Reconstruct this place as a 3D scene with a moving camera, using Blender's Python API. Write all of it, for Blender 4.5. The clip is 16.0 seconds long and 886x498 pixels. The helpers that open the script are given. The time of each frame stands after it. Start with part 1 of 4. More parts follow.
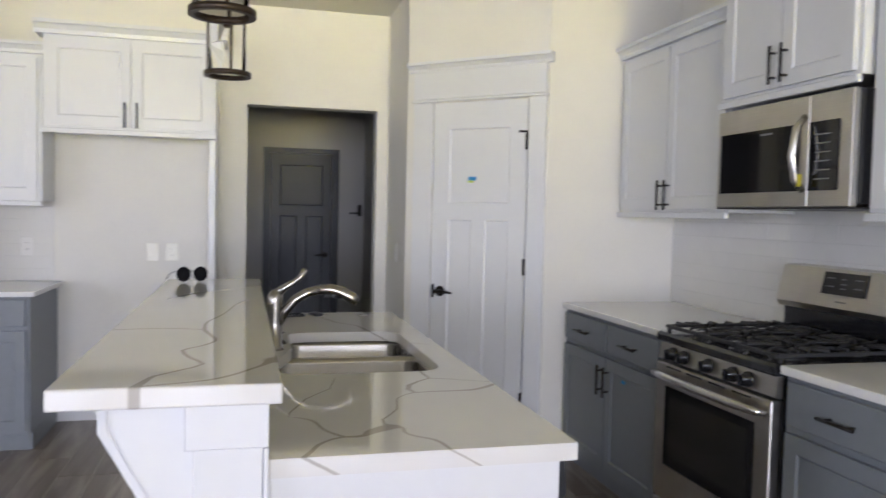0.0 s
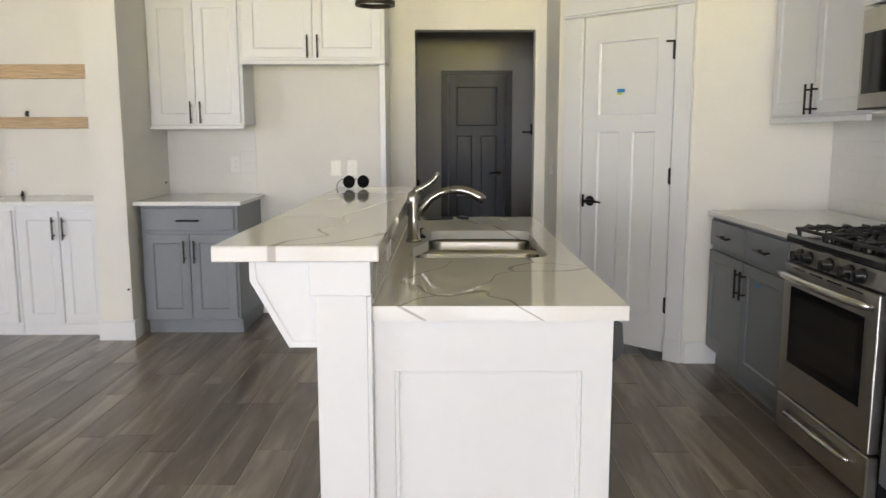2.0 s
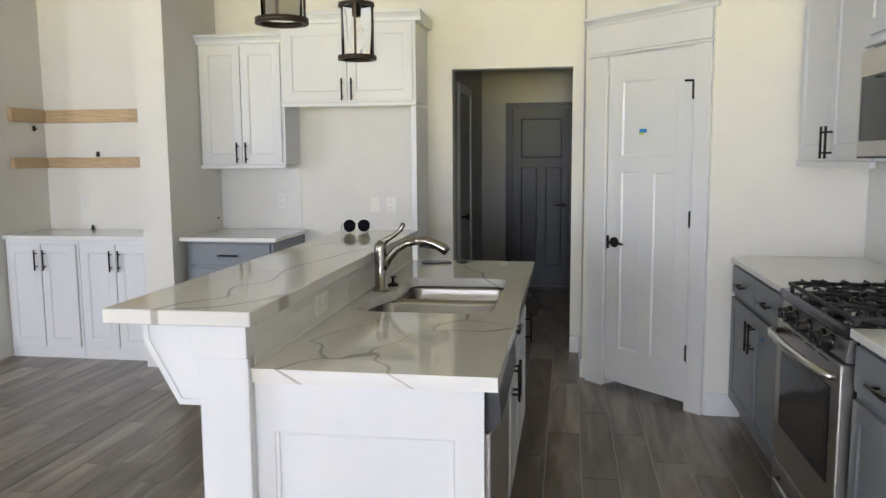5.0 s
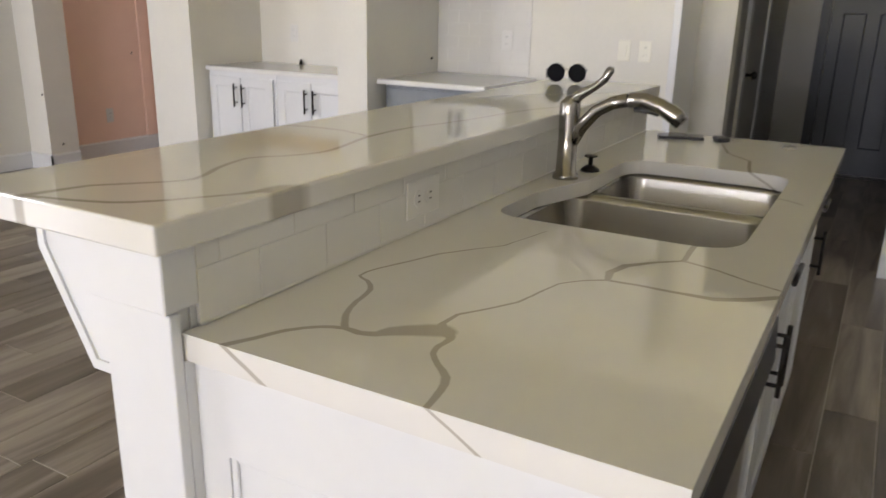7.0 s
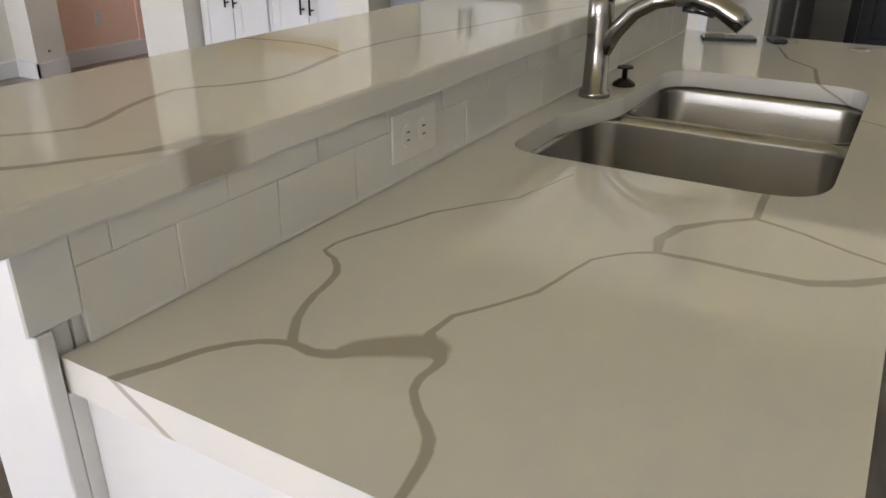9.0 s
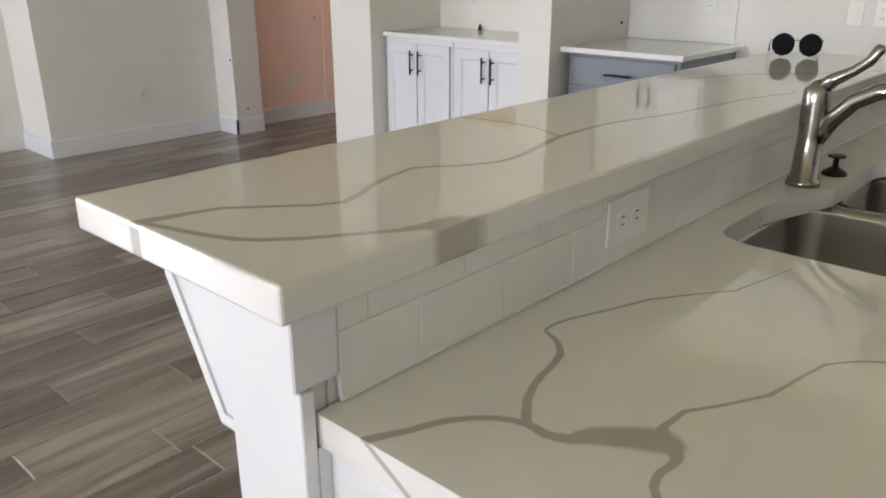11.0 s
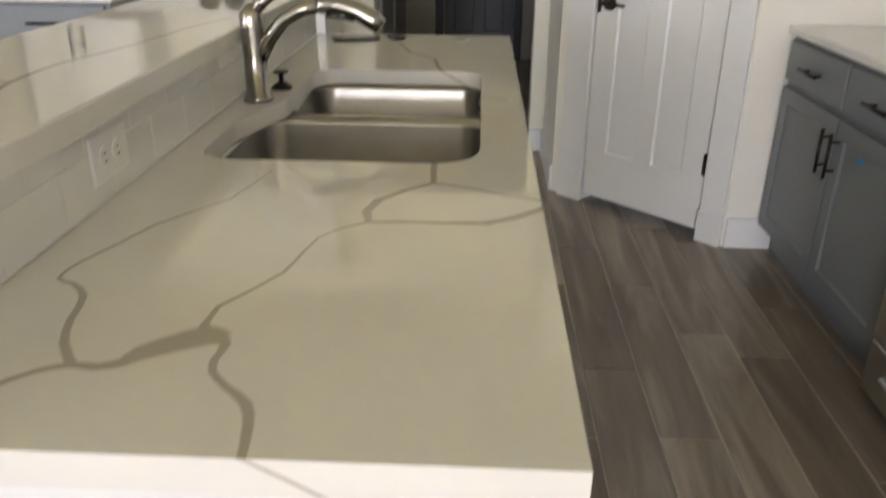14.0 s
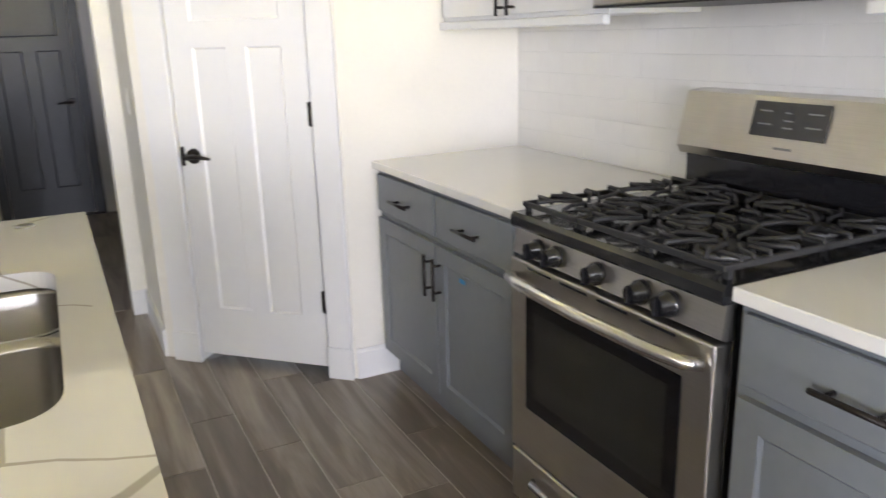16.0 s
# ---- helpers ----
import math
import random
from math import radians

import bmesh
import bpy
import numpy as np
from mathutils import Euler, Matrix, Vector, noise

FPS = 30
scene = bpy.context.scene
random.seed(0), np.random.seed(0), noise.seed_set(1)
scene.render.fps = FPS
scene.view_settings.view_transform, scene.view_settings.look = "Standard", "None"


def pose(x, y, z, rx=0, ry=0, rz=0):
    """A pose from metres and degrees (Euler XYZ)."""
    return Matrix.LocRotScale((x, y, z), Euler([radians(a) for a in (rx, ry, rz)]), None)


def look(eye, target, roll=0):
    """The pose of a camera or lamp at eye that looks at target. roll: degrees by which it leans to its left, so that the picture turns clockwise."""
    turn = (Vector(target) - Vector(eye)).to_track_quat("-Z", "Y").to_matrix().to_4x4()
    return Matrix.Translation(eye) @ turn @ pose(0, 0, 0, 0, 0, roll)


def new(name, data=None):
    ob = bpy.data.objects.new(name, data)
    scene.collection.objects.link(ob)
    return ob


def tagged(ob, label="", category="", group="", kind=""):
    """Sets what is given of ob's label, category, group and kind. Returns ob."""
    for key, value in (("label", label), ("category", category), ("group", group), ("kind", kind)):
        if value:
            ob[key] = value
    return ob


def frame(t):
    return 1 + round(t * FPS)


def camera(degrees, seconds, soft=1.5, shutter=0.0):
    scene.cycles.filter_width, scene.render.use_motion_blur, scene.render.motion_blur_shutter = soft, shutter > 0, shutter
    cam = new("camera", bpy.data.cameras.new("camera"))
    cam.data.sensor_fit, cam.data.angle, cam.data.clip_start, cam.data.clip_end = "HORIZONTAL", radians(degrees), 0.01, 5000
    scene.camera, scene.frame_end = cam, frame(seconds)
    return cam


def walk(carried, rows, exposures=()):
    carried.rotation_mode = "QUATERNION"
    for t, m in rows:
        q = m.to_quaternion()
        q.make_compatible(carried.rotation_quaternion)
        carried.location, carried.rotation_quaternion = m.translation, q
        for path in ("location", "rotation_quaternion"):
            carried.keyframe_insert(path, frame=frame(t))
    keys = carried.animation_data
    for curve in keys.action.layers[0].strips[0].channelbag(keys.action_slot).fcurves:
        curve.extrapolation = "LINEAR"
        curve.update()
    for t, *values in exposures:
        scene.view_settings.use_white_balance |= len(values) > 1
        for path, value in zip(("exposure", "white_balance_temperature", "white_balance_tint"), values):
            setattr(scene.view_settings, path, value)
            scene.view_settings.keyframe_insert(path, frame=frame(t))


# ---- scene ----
cam = camera(59.7, 16.0, soft=1.4, shutter=0.4)
PATH = [
    (0, (0.062, 0.138, 1.391), (0.56, 2.073, 1.301), 1.3),
    (0.5, (0.109, 0.07, 1.374), (0.362, 2.049, 1.24), 0.5),
    (1, (0.094, -0.054, 1.363), (0.298, 1.926, 1.176), -0.6),
    (1.5, (0.133, -0.161, 1.36), (0.278, 1.818, 1.116), -1.2),
    (2, (0.297, -0.254, 1.331), (0.289, 1.725, 1.043), -0.1),
    (2.5, (0.432, -0.375, 1.343), (0.292, 1.596, 1.036), 0.5),
    (3, (0.514, -0.505, 1.439), (0.308, 1.47, 1.203), -0.1),
    (3.2, (0.544, -0.517, 1.474), (0.326, 1.461, 1.272), -0.3),
    (5.3, (0.994, -0.046, 1.442), (0.623, 1.903, 1.188), -0.4),
    (5.5, (1.035, 0.095, 1.426), (0.586, 2.023, 1.143), -0.1),
    (6, (1.057, 0.379, 1.404), (0.416, 2.238, 1.039), 0.6),
    (6.5, (0.933, 0.68, 1.372), (0.127, 2.449, 0.902), 1.1),
    (7, (0.852, 1.007, 1.321), (-0.086, 2.669, 0.722), 1.3),
    (7.5, (0.776, 1.215, 1.292), (-0.217, 2.777, 0.534), 0.8),
    (8, (0.713, 1.296, 1.277), (-0.227, 2.829, 0.401), -0.0),
    (8.2, (0.716, 1.307, 1.277), (-0.205, 2.838, 0.377), -0.3),
    (10.3, (0.7, 1.279, 1.342), (-0.294, 2.886, 0.688), 0.6),
    (10.5, (0.677, 1.259, 1.34), (-0.436, 2.787, 0.686), 0.4),
    (11, (0.652, 1.236, 1.333), (-0.614, 2.619, 0.637), -0.0),
    (11.5, (0.653, 1.23, 1.301), (-0.589, 2.515, 0.403), -0.8),
    (12, (0.649, 1.214, 1.226), (-0.384, 2.518, 0.116), -1.8),
    (12.5, (0.577, 1.185, 1.226), (-0.079, 2.679, 0.069), -0.8),
    (13, (0.581, 1.15, 1.229), (0.189, 2.765, 0.117), 0.1),
    (13.5, (0.616, 1.152, 1.247), (0.386, 2.844, 0.206), 0.2),
    (14, (0.66, 1.155, 1.319), (0.576, 2.977, 0.499), 0.4),
    (14.5, (0.693, 1.211, 1.376), (0.682, 3.118, 0.774), -0.2),
    (15, (0.737, 1.314, 1.398), (0.891, 3.244, 0.897), -0.4),
    (15.5, (0.746, 1.362, 1.396), (1.299, 3.218, 0.897), -1.2),
    (16, (0.702, 1.35, 1.39), (1.561, 3.073, 0.85), -1.7),
]
EXPOSURES = [
    (0.0, 0.14, 5950, 17), (0.7, 0.10, 6000, 15), (1.5, 0.15, 6600, 12), (2.5, 0.20, 6500, 12), (3.0, 0.10, 5900, 15), (3.6, 0.10, 5950, 14),
    (5.5, 0.22, 6250, 12), (6.5, 0.28, 6600, 13), (8.0, 0.22, 6650, 15), (10.5, 0.34, 6100, 13), (12.0, 0.17, 6750, 13), (12.5, -0.10, 6800, 12), (13.0, -0.10, 7000, 12),
    (13.5, 0.10, 7100, 13), (14.5, 0.71, 6350, 13), (15.0, 0.75, 6350, 13), (16.0, 1.05, 6350, 15),
]
walk(cam, [(t, look(eye, target, roll)) for t, eye, target, roll in PATH], EXPOSURES)

# ---- light: daylight through the wide windows behind the walk ----
world = bpy.data.worlds.new("sky")
scene.world = world
world.use_nodes = True
wn = world.node_tree.nodes
sky = wn.new("ShaderNodeTexSky")
sky.sky_type, sky.sun_disc = "NISHITA", False
sky.sun_elevation, sky.sun_rotation = radians(55), radians(20)
world.node_tree.links.new(sky.outputs[0], wn["Background"].inputs[0])
wn["Background"].inputs[1].default_value = 0.12
sun_data = bpy.data.lights.new("sun", "SUN")
sun_data.energy, sun_data.angle, sun_data.color = 3.0, radians(0.5), (1.0, 0.95, 0.87)
sun = new("sun", sun_data)
sun.matrix_world = look((0, 6, 20), (0, 16, 0))


def window_lamp(name, x, y, z, tx, ty, tz, w, h, watts, colour, spread=180):
    d = bpy.data.lights.new(name, "AREA")
    d.shape, d.size, d.size_y, d.energy, d.color, d.spread = "RECTANGLE", w, h, watts, colour, radians(spread)
    ob = new(name, d)
    ob.matrix_world = look((x, y, z), (tx, ty, tz))
    return ob


SKY_W, LAWN_W = 172.0, 14.5
WINDOWS = [(-3.55, -1.95), (-1.55, 0.05), (0.45, 2.05)]
REAR = -9.0
for (wx0, wx1), share in zip(WINDOWS, (0.5, 0.75, 1.15)):
    wc = (wx0 + wx1) / 2
    window_lamp("window_daylight", wc, REAR + 0.02, 1.45, wc, REAR + 6, 0.2, 1.5, 1.9, SKY_W, (0.88, 0.90, 1.0))
    window_lamp("window_lawn_bounce", wc, REAR + 0.03, 0.9, wc, REAR + 10, 3.2, 1.5, 0.9, LAWN_W * share, (1.0, 0.83, 0.16), 26)

# lamp added out of view on the west side to brighten the range wall
window_lamp("window_daylight", -5.57, -1.4, 1.45, 0.0, 0.6, 1.1, 1.5, 1.9, 105.0, (0.88, 0.92, 1.0))

# ---- materials ----


def mat(name, colour, rough=0.5, metal=0.0, grain=0.0, scale=40.0, bump=0.0, blotch=0.0, coat=0.0, stretch=None, spec=0.5):
    m = bpy.data.materials.new(name)
    m.use_nodes = True
    n, l = m.node_tree.nodes, m.node_tree.links
    b = n["Principled BSDF"]
    b.inputs["Base Color"].default_value = (*colour, 1)
    b.inputs["Roughness"].default_value = rough
    b.inputs["Metallic"].default_value = metal
    b.inputs["Coat Weight"].default_value = coat
    b.inputs["Specular IOR Level"].default_value = spec
    if grain or bump or blotch:
        geo = n.new("ShaderNodeNewGeometry")
        mp = n.new("ShaderNodeMapping")
        mp.inputs["Scale"].default_value = stretch or (1, 1, 1)
        l.new(geo.outputs["Position"], mp.inputs["Vector"])
        fine = n.new("ShaderNodeTexNoise")
        fine.inputs["Scale"].default_value, fine.inputs["Detail"].default_value = scale, 6
        l.new(mp.outputs[0], fine.inputs["Vector"])
        big = n.new("ShaderNodeTexNoise")
        big.inputs["Scale"].default_value, big.inputs["Detail"].default_value = scale * 0.06, 3
        l.new(geo.outputs["Position"], big.inputs["Vector"])
        a = n.new("ShaderNodeMapRange")
        a.inputs["From Min"].default_value, a.inputs["From Max"].default_value = 0.3, 0.7
        a.inputs["To Min"].default_value, a.inputs["To Max"].default_value = 1 - grain, 1 + grain
        l.new(fine.outputs[0], a.inputs["Value"])
        c = n.new("ShaderNodeMapRange")
        c.inputs["From Min"].default_value, c.inputs["From Max"].default_value = 0.3, 0.7
        c.inputs["To Min"].default_value, c.inputs["To Max"].default_value = 1 - blotch, 1 + blotch
        l.new(big.outputs[0], c.inputs["Value"])
        mul = n.new("ShaderNodeMath")
        mul.operation = "MULTIPLY"
        l.new(a.outputs[0], mul.inputs[0])
        l.new(c.outputs[0], mul.inputs[1])
        vm = n.new("ShaderNodeVectorMath")
        vm.operation = "SCALE"
        vm.inputs[0].default_value = colour
        l.new(mul.outputs[0], vm.inputs["Scale"])
        l.new(vm.outputs[0], b.inputs["Base Color"])
        rr = n.new("ShaderNodeMapRange")
        rr.inputs["To Min"].default_value, rr.inputs["To Max"].default_value = rough * 0.85, min(1, rough * 1.15)
        l.new(big.outputs[0], rr.inputs["Value"])
        l.new(rr.outputs[0], b.inputs["Roughness"])
        if bump:
            bp = n.new("ShaderNodeBump")
            bp.inputs["Strength"].default_value, bp.inputs["Distance"].default_value = bump, 0.002
            l.new(fine.outputs[0], bp.inputs["Height"])
            l.new(bp.outputs[0], b.inputs["Normal"])
    return m


def planks_mat(name, per_island):
    m = mat(name, (0.15, 0.12, 0.1), 0.29)
    n, l = m.node_tree.nodes, m.node_tree.links
    b = n["Principled BSDF"]
    geo = n.new("ShaderNodeNewGeometry")
    if per_island:
        rnd = geo.outputs["Random Per Island"]
    else:
        rnd = n.new("ShaderNodeObjectInfo").outputs["Random"]
    off = n.new("ShaderNodeVectorMath")
    off.operation = "SCALE"
    off.inputs[0].default_value = (37.0, 91.0, 13.0)
    l.new(rnd, off.inputs["Scale"])
    add = n.new("ShaderNodeVectorMath")
    l.new(geo.outputs["Position"], add.inputs[0])
    l.new(off.outputs[0], add.inputs[1])
    mp = n.new("ShaderNodeMapping")
    mp.inputs["Scale"].default_value = (6.5, 0.7, 1.0)
    l.new(add.outputs[0], mp.inputs["Vector"])
    streak = n.new("ShaderNodeTexNoise")
    streak.inputs["Scale"].default_value, streak.inputs["Detail"].default_value, streak.inputs["Distortion"].default_value = 1.6, 5, 0.9
    l.new(mp.outputs[0], streak.inputs["Vector"])
    mp2 = n.new("ShaderNodeMapping")
    mp2.inputs["Scale"].default_value = (90.0, 5.0, 1.0)
    l.new(add.outputs[0], mp2.inputs["Vector"])
    fine = n.new("ShaderNodeTexNoise")
    fine.inputs["Scale"].default_value, fine.inputs["Detail"].default_value = 2.0, 6
    l.new(mp2.outputs[0], fine.inputs["Vector"])
    s1 = n.new("ShaderNodeMath")
    s1.operation = "MULTIPLY_ADD"
    l.new(fine.outputs[0], s1.inputs[0])
    s1.inputs[1].default_value = 0.13
    l.new(streak.outputs[0], s1.inputs[2])
    s2 = n.new("ShaderNodeMath")
    s2.operation = "MULTIPLY_ADD"
    l.new(rnd, s2.inputs[0])
    s2.inputs[1].default_value = 0.24
    l.new(s1.outputs[0], s2.inputs[2])
    ramp = n.new("ShaderNodeValToRGB")
    e = ramp.color_ramp.elements
    e[0].position, e[0].color = 0.40, (0.10, 0.079, 0.063, 1)
    e[1].position, e[1].color = 0.95, (0.385, 0.335, 0.29, 1)
    mid = ramp.color_ramp.elements.new(0.66)
    mid.color = (0.182, 0.151, 0.127, 1)
    l.new(s2.outputs[0], ramp.inputs[0])
    l.new(ramp.outputs[0], b.inputs["Base Color"])
    bp = n.new("ShaderNodeBump")
    bp.inputs["Strength"].default_value, bp.inputs["Distance"].default_value = 0.25, 0.001
    l.new(s1.outputs[0], bp.inputs["Height"])
    l.new(bp.outputs[0], b.inputs["Normal"])
    return m


def smooth_line(pts, steps):
    """Points of a soft curve through the given ones."""
    out = []
    for k in range(len(pts) - 1):
        p0, p1, p2, p3 = (Vector(pts[min(max(q, 0), len(pts) - 1)]) for q in (k - 1, k, k + 1, k + 2))
        for q in range(steps):
            u = q / steps
            out.append(0.5 * (2 * p1 + (p2 - p0) * u + (2 * p0 - 5 * p1 + 4 * p2 - p3) * u * u + (3 * p1 - p0 - 3 * p2 + p3) * u ** 3))
    return out + [Vector(pts[-1])]


def quartz_mat(name, veins, lean=0.0, top=0.91, low=(0.665, 0.652, 0.622, 1), high=(0.74, 0.727, 0.697, 1)):
    """White polished quartz; veins: lines of (x, y, half width in mm) in plan, which lean as they go down."""
    m = mat(name, (0.74, 0.72, 0.67), 0.05, spec=0.6)
    n, l = m.node_tree.nodes, m.node_tree.links
    b = n["Principled BSDF"]
    geo = n.new("ShaderNodeNewGeometry")
    flat = n.new("ShaderNodeVectorMath")
    flat.operation = "MULTIPLY"
    flat.inputs[1].default_value = (1, 1, 0)
    sep = n.new("ShaderNodeSeparateXYZ")
    l.new(geo.outputs["Position"], sep.inputs[0])
    slope = n.new("ShaderNodeMath")
    slope.operation = "MULTIPLY_ADD"
    l.new(sep.outputs[2], slope.inputs[0])
    slope.inputs[1].default_value, slope.inputs[2].default_value = lean, -lean * top
    side = n.new("ShaderNodeCombineXYZ")
    l.new(slope.outputs[0], side.inputs[0])
    leant = n.new("ShaderNodeVectorMath")
    l.new(geo.outputs["Position"], leant.inputs[0])
    l.new(side.outputs[0], leant.inputs[1])
    l.new(leant.outputs[0], flat.inputs[0])
    nz = n.new("ShaderNodeTexNoise")
    nz.inputs["Scale"].default_value, nz.inputs["Detail"].default_value = 22, 4
    l.new(geo.outputs["Position"], nz.inputs["Vector"])
    cen = n.new("ShaderNodeVectorMath")
    cen.operation = "SUBTRACT"
    cen.inputs[1].default_value = (0.5, 0.5, 0.5)
    l.new(nz.outputs["Color"], cen.inputs[0])
    sc = n.new("ShaderNodeVectorMath")
    sc.operation = "SCALE"
    sc.inputs["Scale"].default_value = 0.005
    l.new(cen.outputs[0], sc.inputs[0])
    warp = n.new("ShaderNodeVectorMath")
    l.new(flat.outputs[0], warp.inputs[0])
    l.new(sc.outputs[0], warp.inputs[1])
    best = None
    for i, line in enumerate(veins):
        pts = smooth_line(line, 2 if i < 4 else 1)
        for p, q in zip(pts, pts[1:]):
            a, d = Vector((p.x, p.y, 0)), Vector((q.x - p.x, q.y - p.y, 0))
            s = n.new("ShaderNodeVectorMath")
            s.operation = "SUBTRACT"
            l.new(warp.outputs[0], s.inputs[0])
            s.inputs[1].default_value = a
            dt = n.new("ShaderNodeVectorMath")
            dt.operation = "DOT_PRODUCT"
            l.new(s.outputs[0], dt.inputs[0])
            dt.inputs[1].default_value = d / d.length_squared
            cl = n.new("ShaderNodeClamp")
            l.new(dt.outputs["Value"], cl.inputs["Value"])
            k = n.new("ShaderNodeVectorMath")
            k.operation = "SCALE"
            k.inputs[0].default_value = d
            l.new(cl.outputs[0], k.inputs["Scale"])
            ds = n.new("ShaderNodeVectorMath")
            ds.operation = "DISTANCE"
            l.new(s.outputs[0], ds.inputs[0])
            l.new(k.outputs[0], ds.inputs[1])
            dv = n.new("ShaderNodeMath")
            dv.operation = "DIVIDE"
            l.new(ds.outputs["Value"], dv.inputs[0])
            wd = n.new("ShaderNodeMath")
            wd.operation = "MULTIPLY_ADD"
            l.new(cl.outputs[0], wd.inputs[0])
            wd.inputs[1].default_value, wd.inputs[2].default_value = (q.z - p.z) * 0.001, p.z * 0.001
            l.new(wd.outputs[0], dv.inputs[1])
            if best is None:
                best = dv
            else:
                mn = n.new("ShaderNodeMath")
                mn.operation = "MINIMUM"
                l.new(best.outputs[0], mn.inputs[0])
                l.new(dv.outputs[0], mn.inputs[1])
                best = mn
    rg = n.new("ShaderNodeMapRange")
    rg.inputs["From Min"].default_value, rg.inputs["From Max"].default_value = 0.8, 1.25
    rg.inputs["To Min"].default_value, rg.inputs["To Max"].default_value = 0.68, 0.0
    l.new(best.outputs[0], rg.inputs["Value"])
    var = n.new("ShaderNodeTexNoise")
    var.inputs["Scale"].default_value = 7
    l.new(geo.outputs["Position"], var.inputs["Vector"])
    vr = n.new("ShaderNodeMapRange")
    vr.inputs["From Min"].default_value, vr.inputs["From Max"].default_value = 0.3, 0.55
    vr.inputs["To Min"].default_value = 0.9
    l.new(var.outputs[0], vr.inputs["Value"])
    ml = n.new("ShaderNodeMath")
    ml.operation = "MULTIPLY"
    l.new(rg.outputs[0], ml.inputs[0])
    l.new(vr.outputs[0], ml.inputs[1])
    cloud = n.new("ShaderNodeTexNoise")
    cloud.inputs["Scale"].default_value, cloud.inputs["Detail"].default_value = 3.5, 5
    l.new(geo.outputs["Position"], cloud.inputs["Vector"])
    base = n.new("ShaderNodeMix")
    base.data_type = "RGBA"
    base.inputs[6].default_value, base.inputs[7].default_value = low, high
    l.new(cloud.outputs[0], base.inputs[0])
    mix = n.new("ShaderNodeMix")
    mix.data_type = "RGBA"
    l.new(ml.outputs[0], mix.inputs[0])
    l.new(base.outputs[2], mix.inputs[6])
    mix.inputs[7].default_value = (0.26, 0.225, 0.175, 1)
    l.new(mix.outputs[2], b.inputs["Base Color"])
    return m


def glass_mat(name, colour=(1, 1, 1), rough=0.0):
    m = mat(name, colour, rough)
    m.node_tree.nodes["Principled BSDF"].inputs["Transmission Weight"].default_value = 1.0
    return m


M_WALL = mat("wall_paint", (0.735, 0.715, 0.655), 0.6, grain=0.012, scale=60, bump=0.12, blotch=0.02)
# salmon tone holds the entry's warm orange glow, no lamp stands there
M_ENTRY_GLOW = mat("entry_glow_paint", (0.86, 0.63, 0.52), 0.6, grain=0.012, scale=60, bump=0.1, blotch=0.03)
# the unlit hall's shade is put into this darker grey wall colour
M_HALL_SHADE = mat("hall_shade_paint", (0.52, 0.51, 0.485), 0.6, grain=0.012, scale=60, bump=0.1, blotch=0.02)
M_CEIL = mat("ceiling_paint", (0.71, 0.69, 0.58), 0.8, grain=0.03, scale=90, bump=0.4)
M_TRIM = mat("white_trim_paint", (0.715, 0.72, 0.725), 0.32, grain=0.008, scale=30, blotch=0.012)
M_WHITE = mat("white_cabinet_paint", (0.70, 0.705, 0.71), 0.34, grain=0.008, scale=30, blotch=0.015)
M_GREY = mat("grey_cabinet_paint", (0.185, 0.20, 0.22), 0.4, grain=0.03, scale=30, blotch=0.04)
M_DARKDOOR = mat("charcoal_door_paint", (0.035, 0.04, 0.05), 0.45, grain=0.05, scale=30, blotch=0.05)
M_BRONZE = mat("dark_bronze", (0.022, 0.018, 0.016), 0.38, metal=0.6)
M_BRACKET = mat("pendant_bronze", (0.05, 0.035, 0.025), 0.42, metal=0.7, grain=0.15, scale=80)
M_STEEL = mat("brushed_steel", (0.52, 0.50, 0.47), 0.3, metal=1.0, grain=0.06, scale=160, stretch=(1, 0.05, 4), blotch=0.05)
M_NICKEL = mat("brushed_nickel", (0.34, 0.32, 0.295), 0.22, metal=1.0, grain=0.04, scale=120)
M_SINK = mat("sink_steel", (0.34, 0.325, 0.30), 0.26, metal=1.0, grain=0.05, scale=140, stretch=(0.1, 3, 1), blotch=0.05)
M_HANDLE = mat("polished_steel", (0.60, 0.585, 0.56), 0.27, metal=1.0)
M_BLACK = mat("black_enamel", (0.012, 0.012, 0.014), 0.16, coat=0.3)
M_BGLASS = mat("black_glass", (0.006, 0.006, 0.007), 0.05, spec=0.35)
M_OVEN = mat("smoked_oven_glass", (0.018, 0.018, 0.016), 0.09, spec=0.4)
M_STRIP = mat("matte_black_plastic", (0.010, 0.011, 0.013), 0.4)
M_SCREEN = mat("dark_display", (0.02, 0.02, 0.022), 0.15)
M_IRON = mat("cast_iron", (0.022, 0.022, 0.024), 0.55, grain=0.2, scale=120, bump=0.3)
M_BURNER = mat("burner_metal", (0.18, 0.18, 0.18), 0.45, metal=0.7, grain=0.1, scale=80)
M_MARK = mat("pale_marking", (0.2, 0.2, 0.2), 0.5)
M_TILE = mat("white_glazed_tile", (0.71, 0.70, 0.67), 0.1, grain=0.01, scale=20, blotch=0.02, coat=0.3)
M_GROUT = mat("white_grout", (0.71, 0.70, 0.67), 0.85, grain=0.04, scale=200)
M_FGROUT = mat("pale_floor_grout", (0.5, 0.46, 0.41), 0.9, grain=0.06, scale=150)
M_PINE = mat("raw_pine", (0.50, 0.36, 0.21), 0.6, grain=0.22, scale=28, stretch=(0.35, 4, 5), blotch=0.12, bump=0.15)
M_PLATE = mat("ivory_switch_plate", (0.82, 0.80, 0.70), 0.3)
M_WPLATE = mat("white_outlet_plate", (0.72, 0.71, 0.685), 0.3)
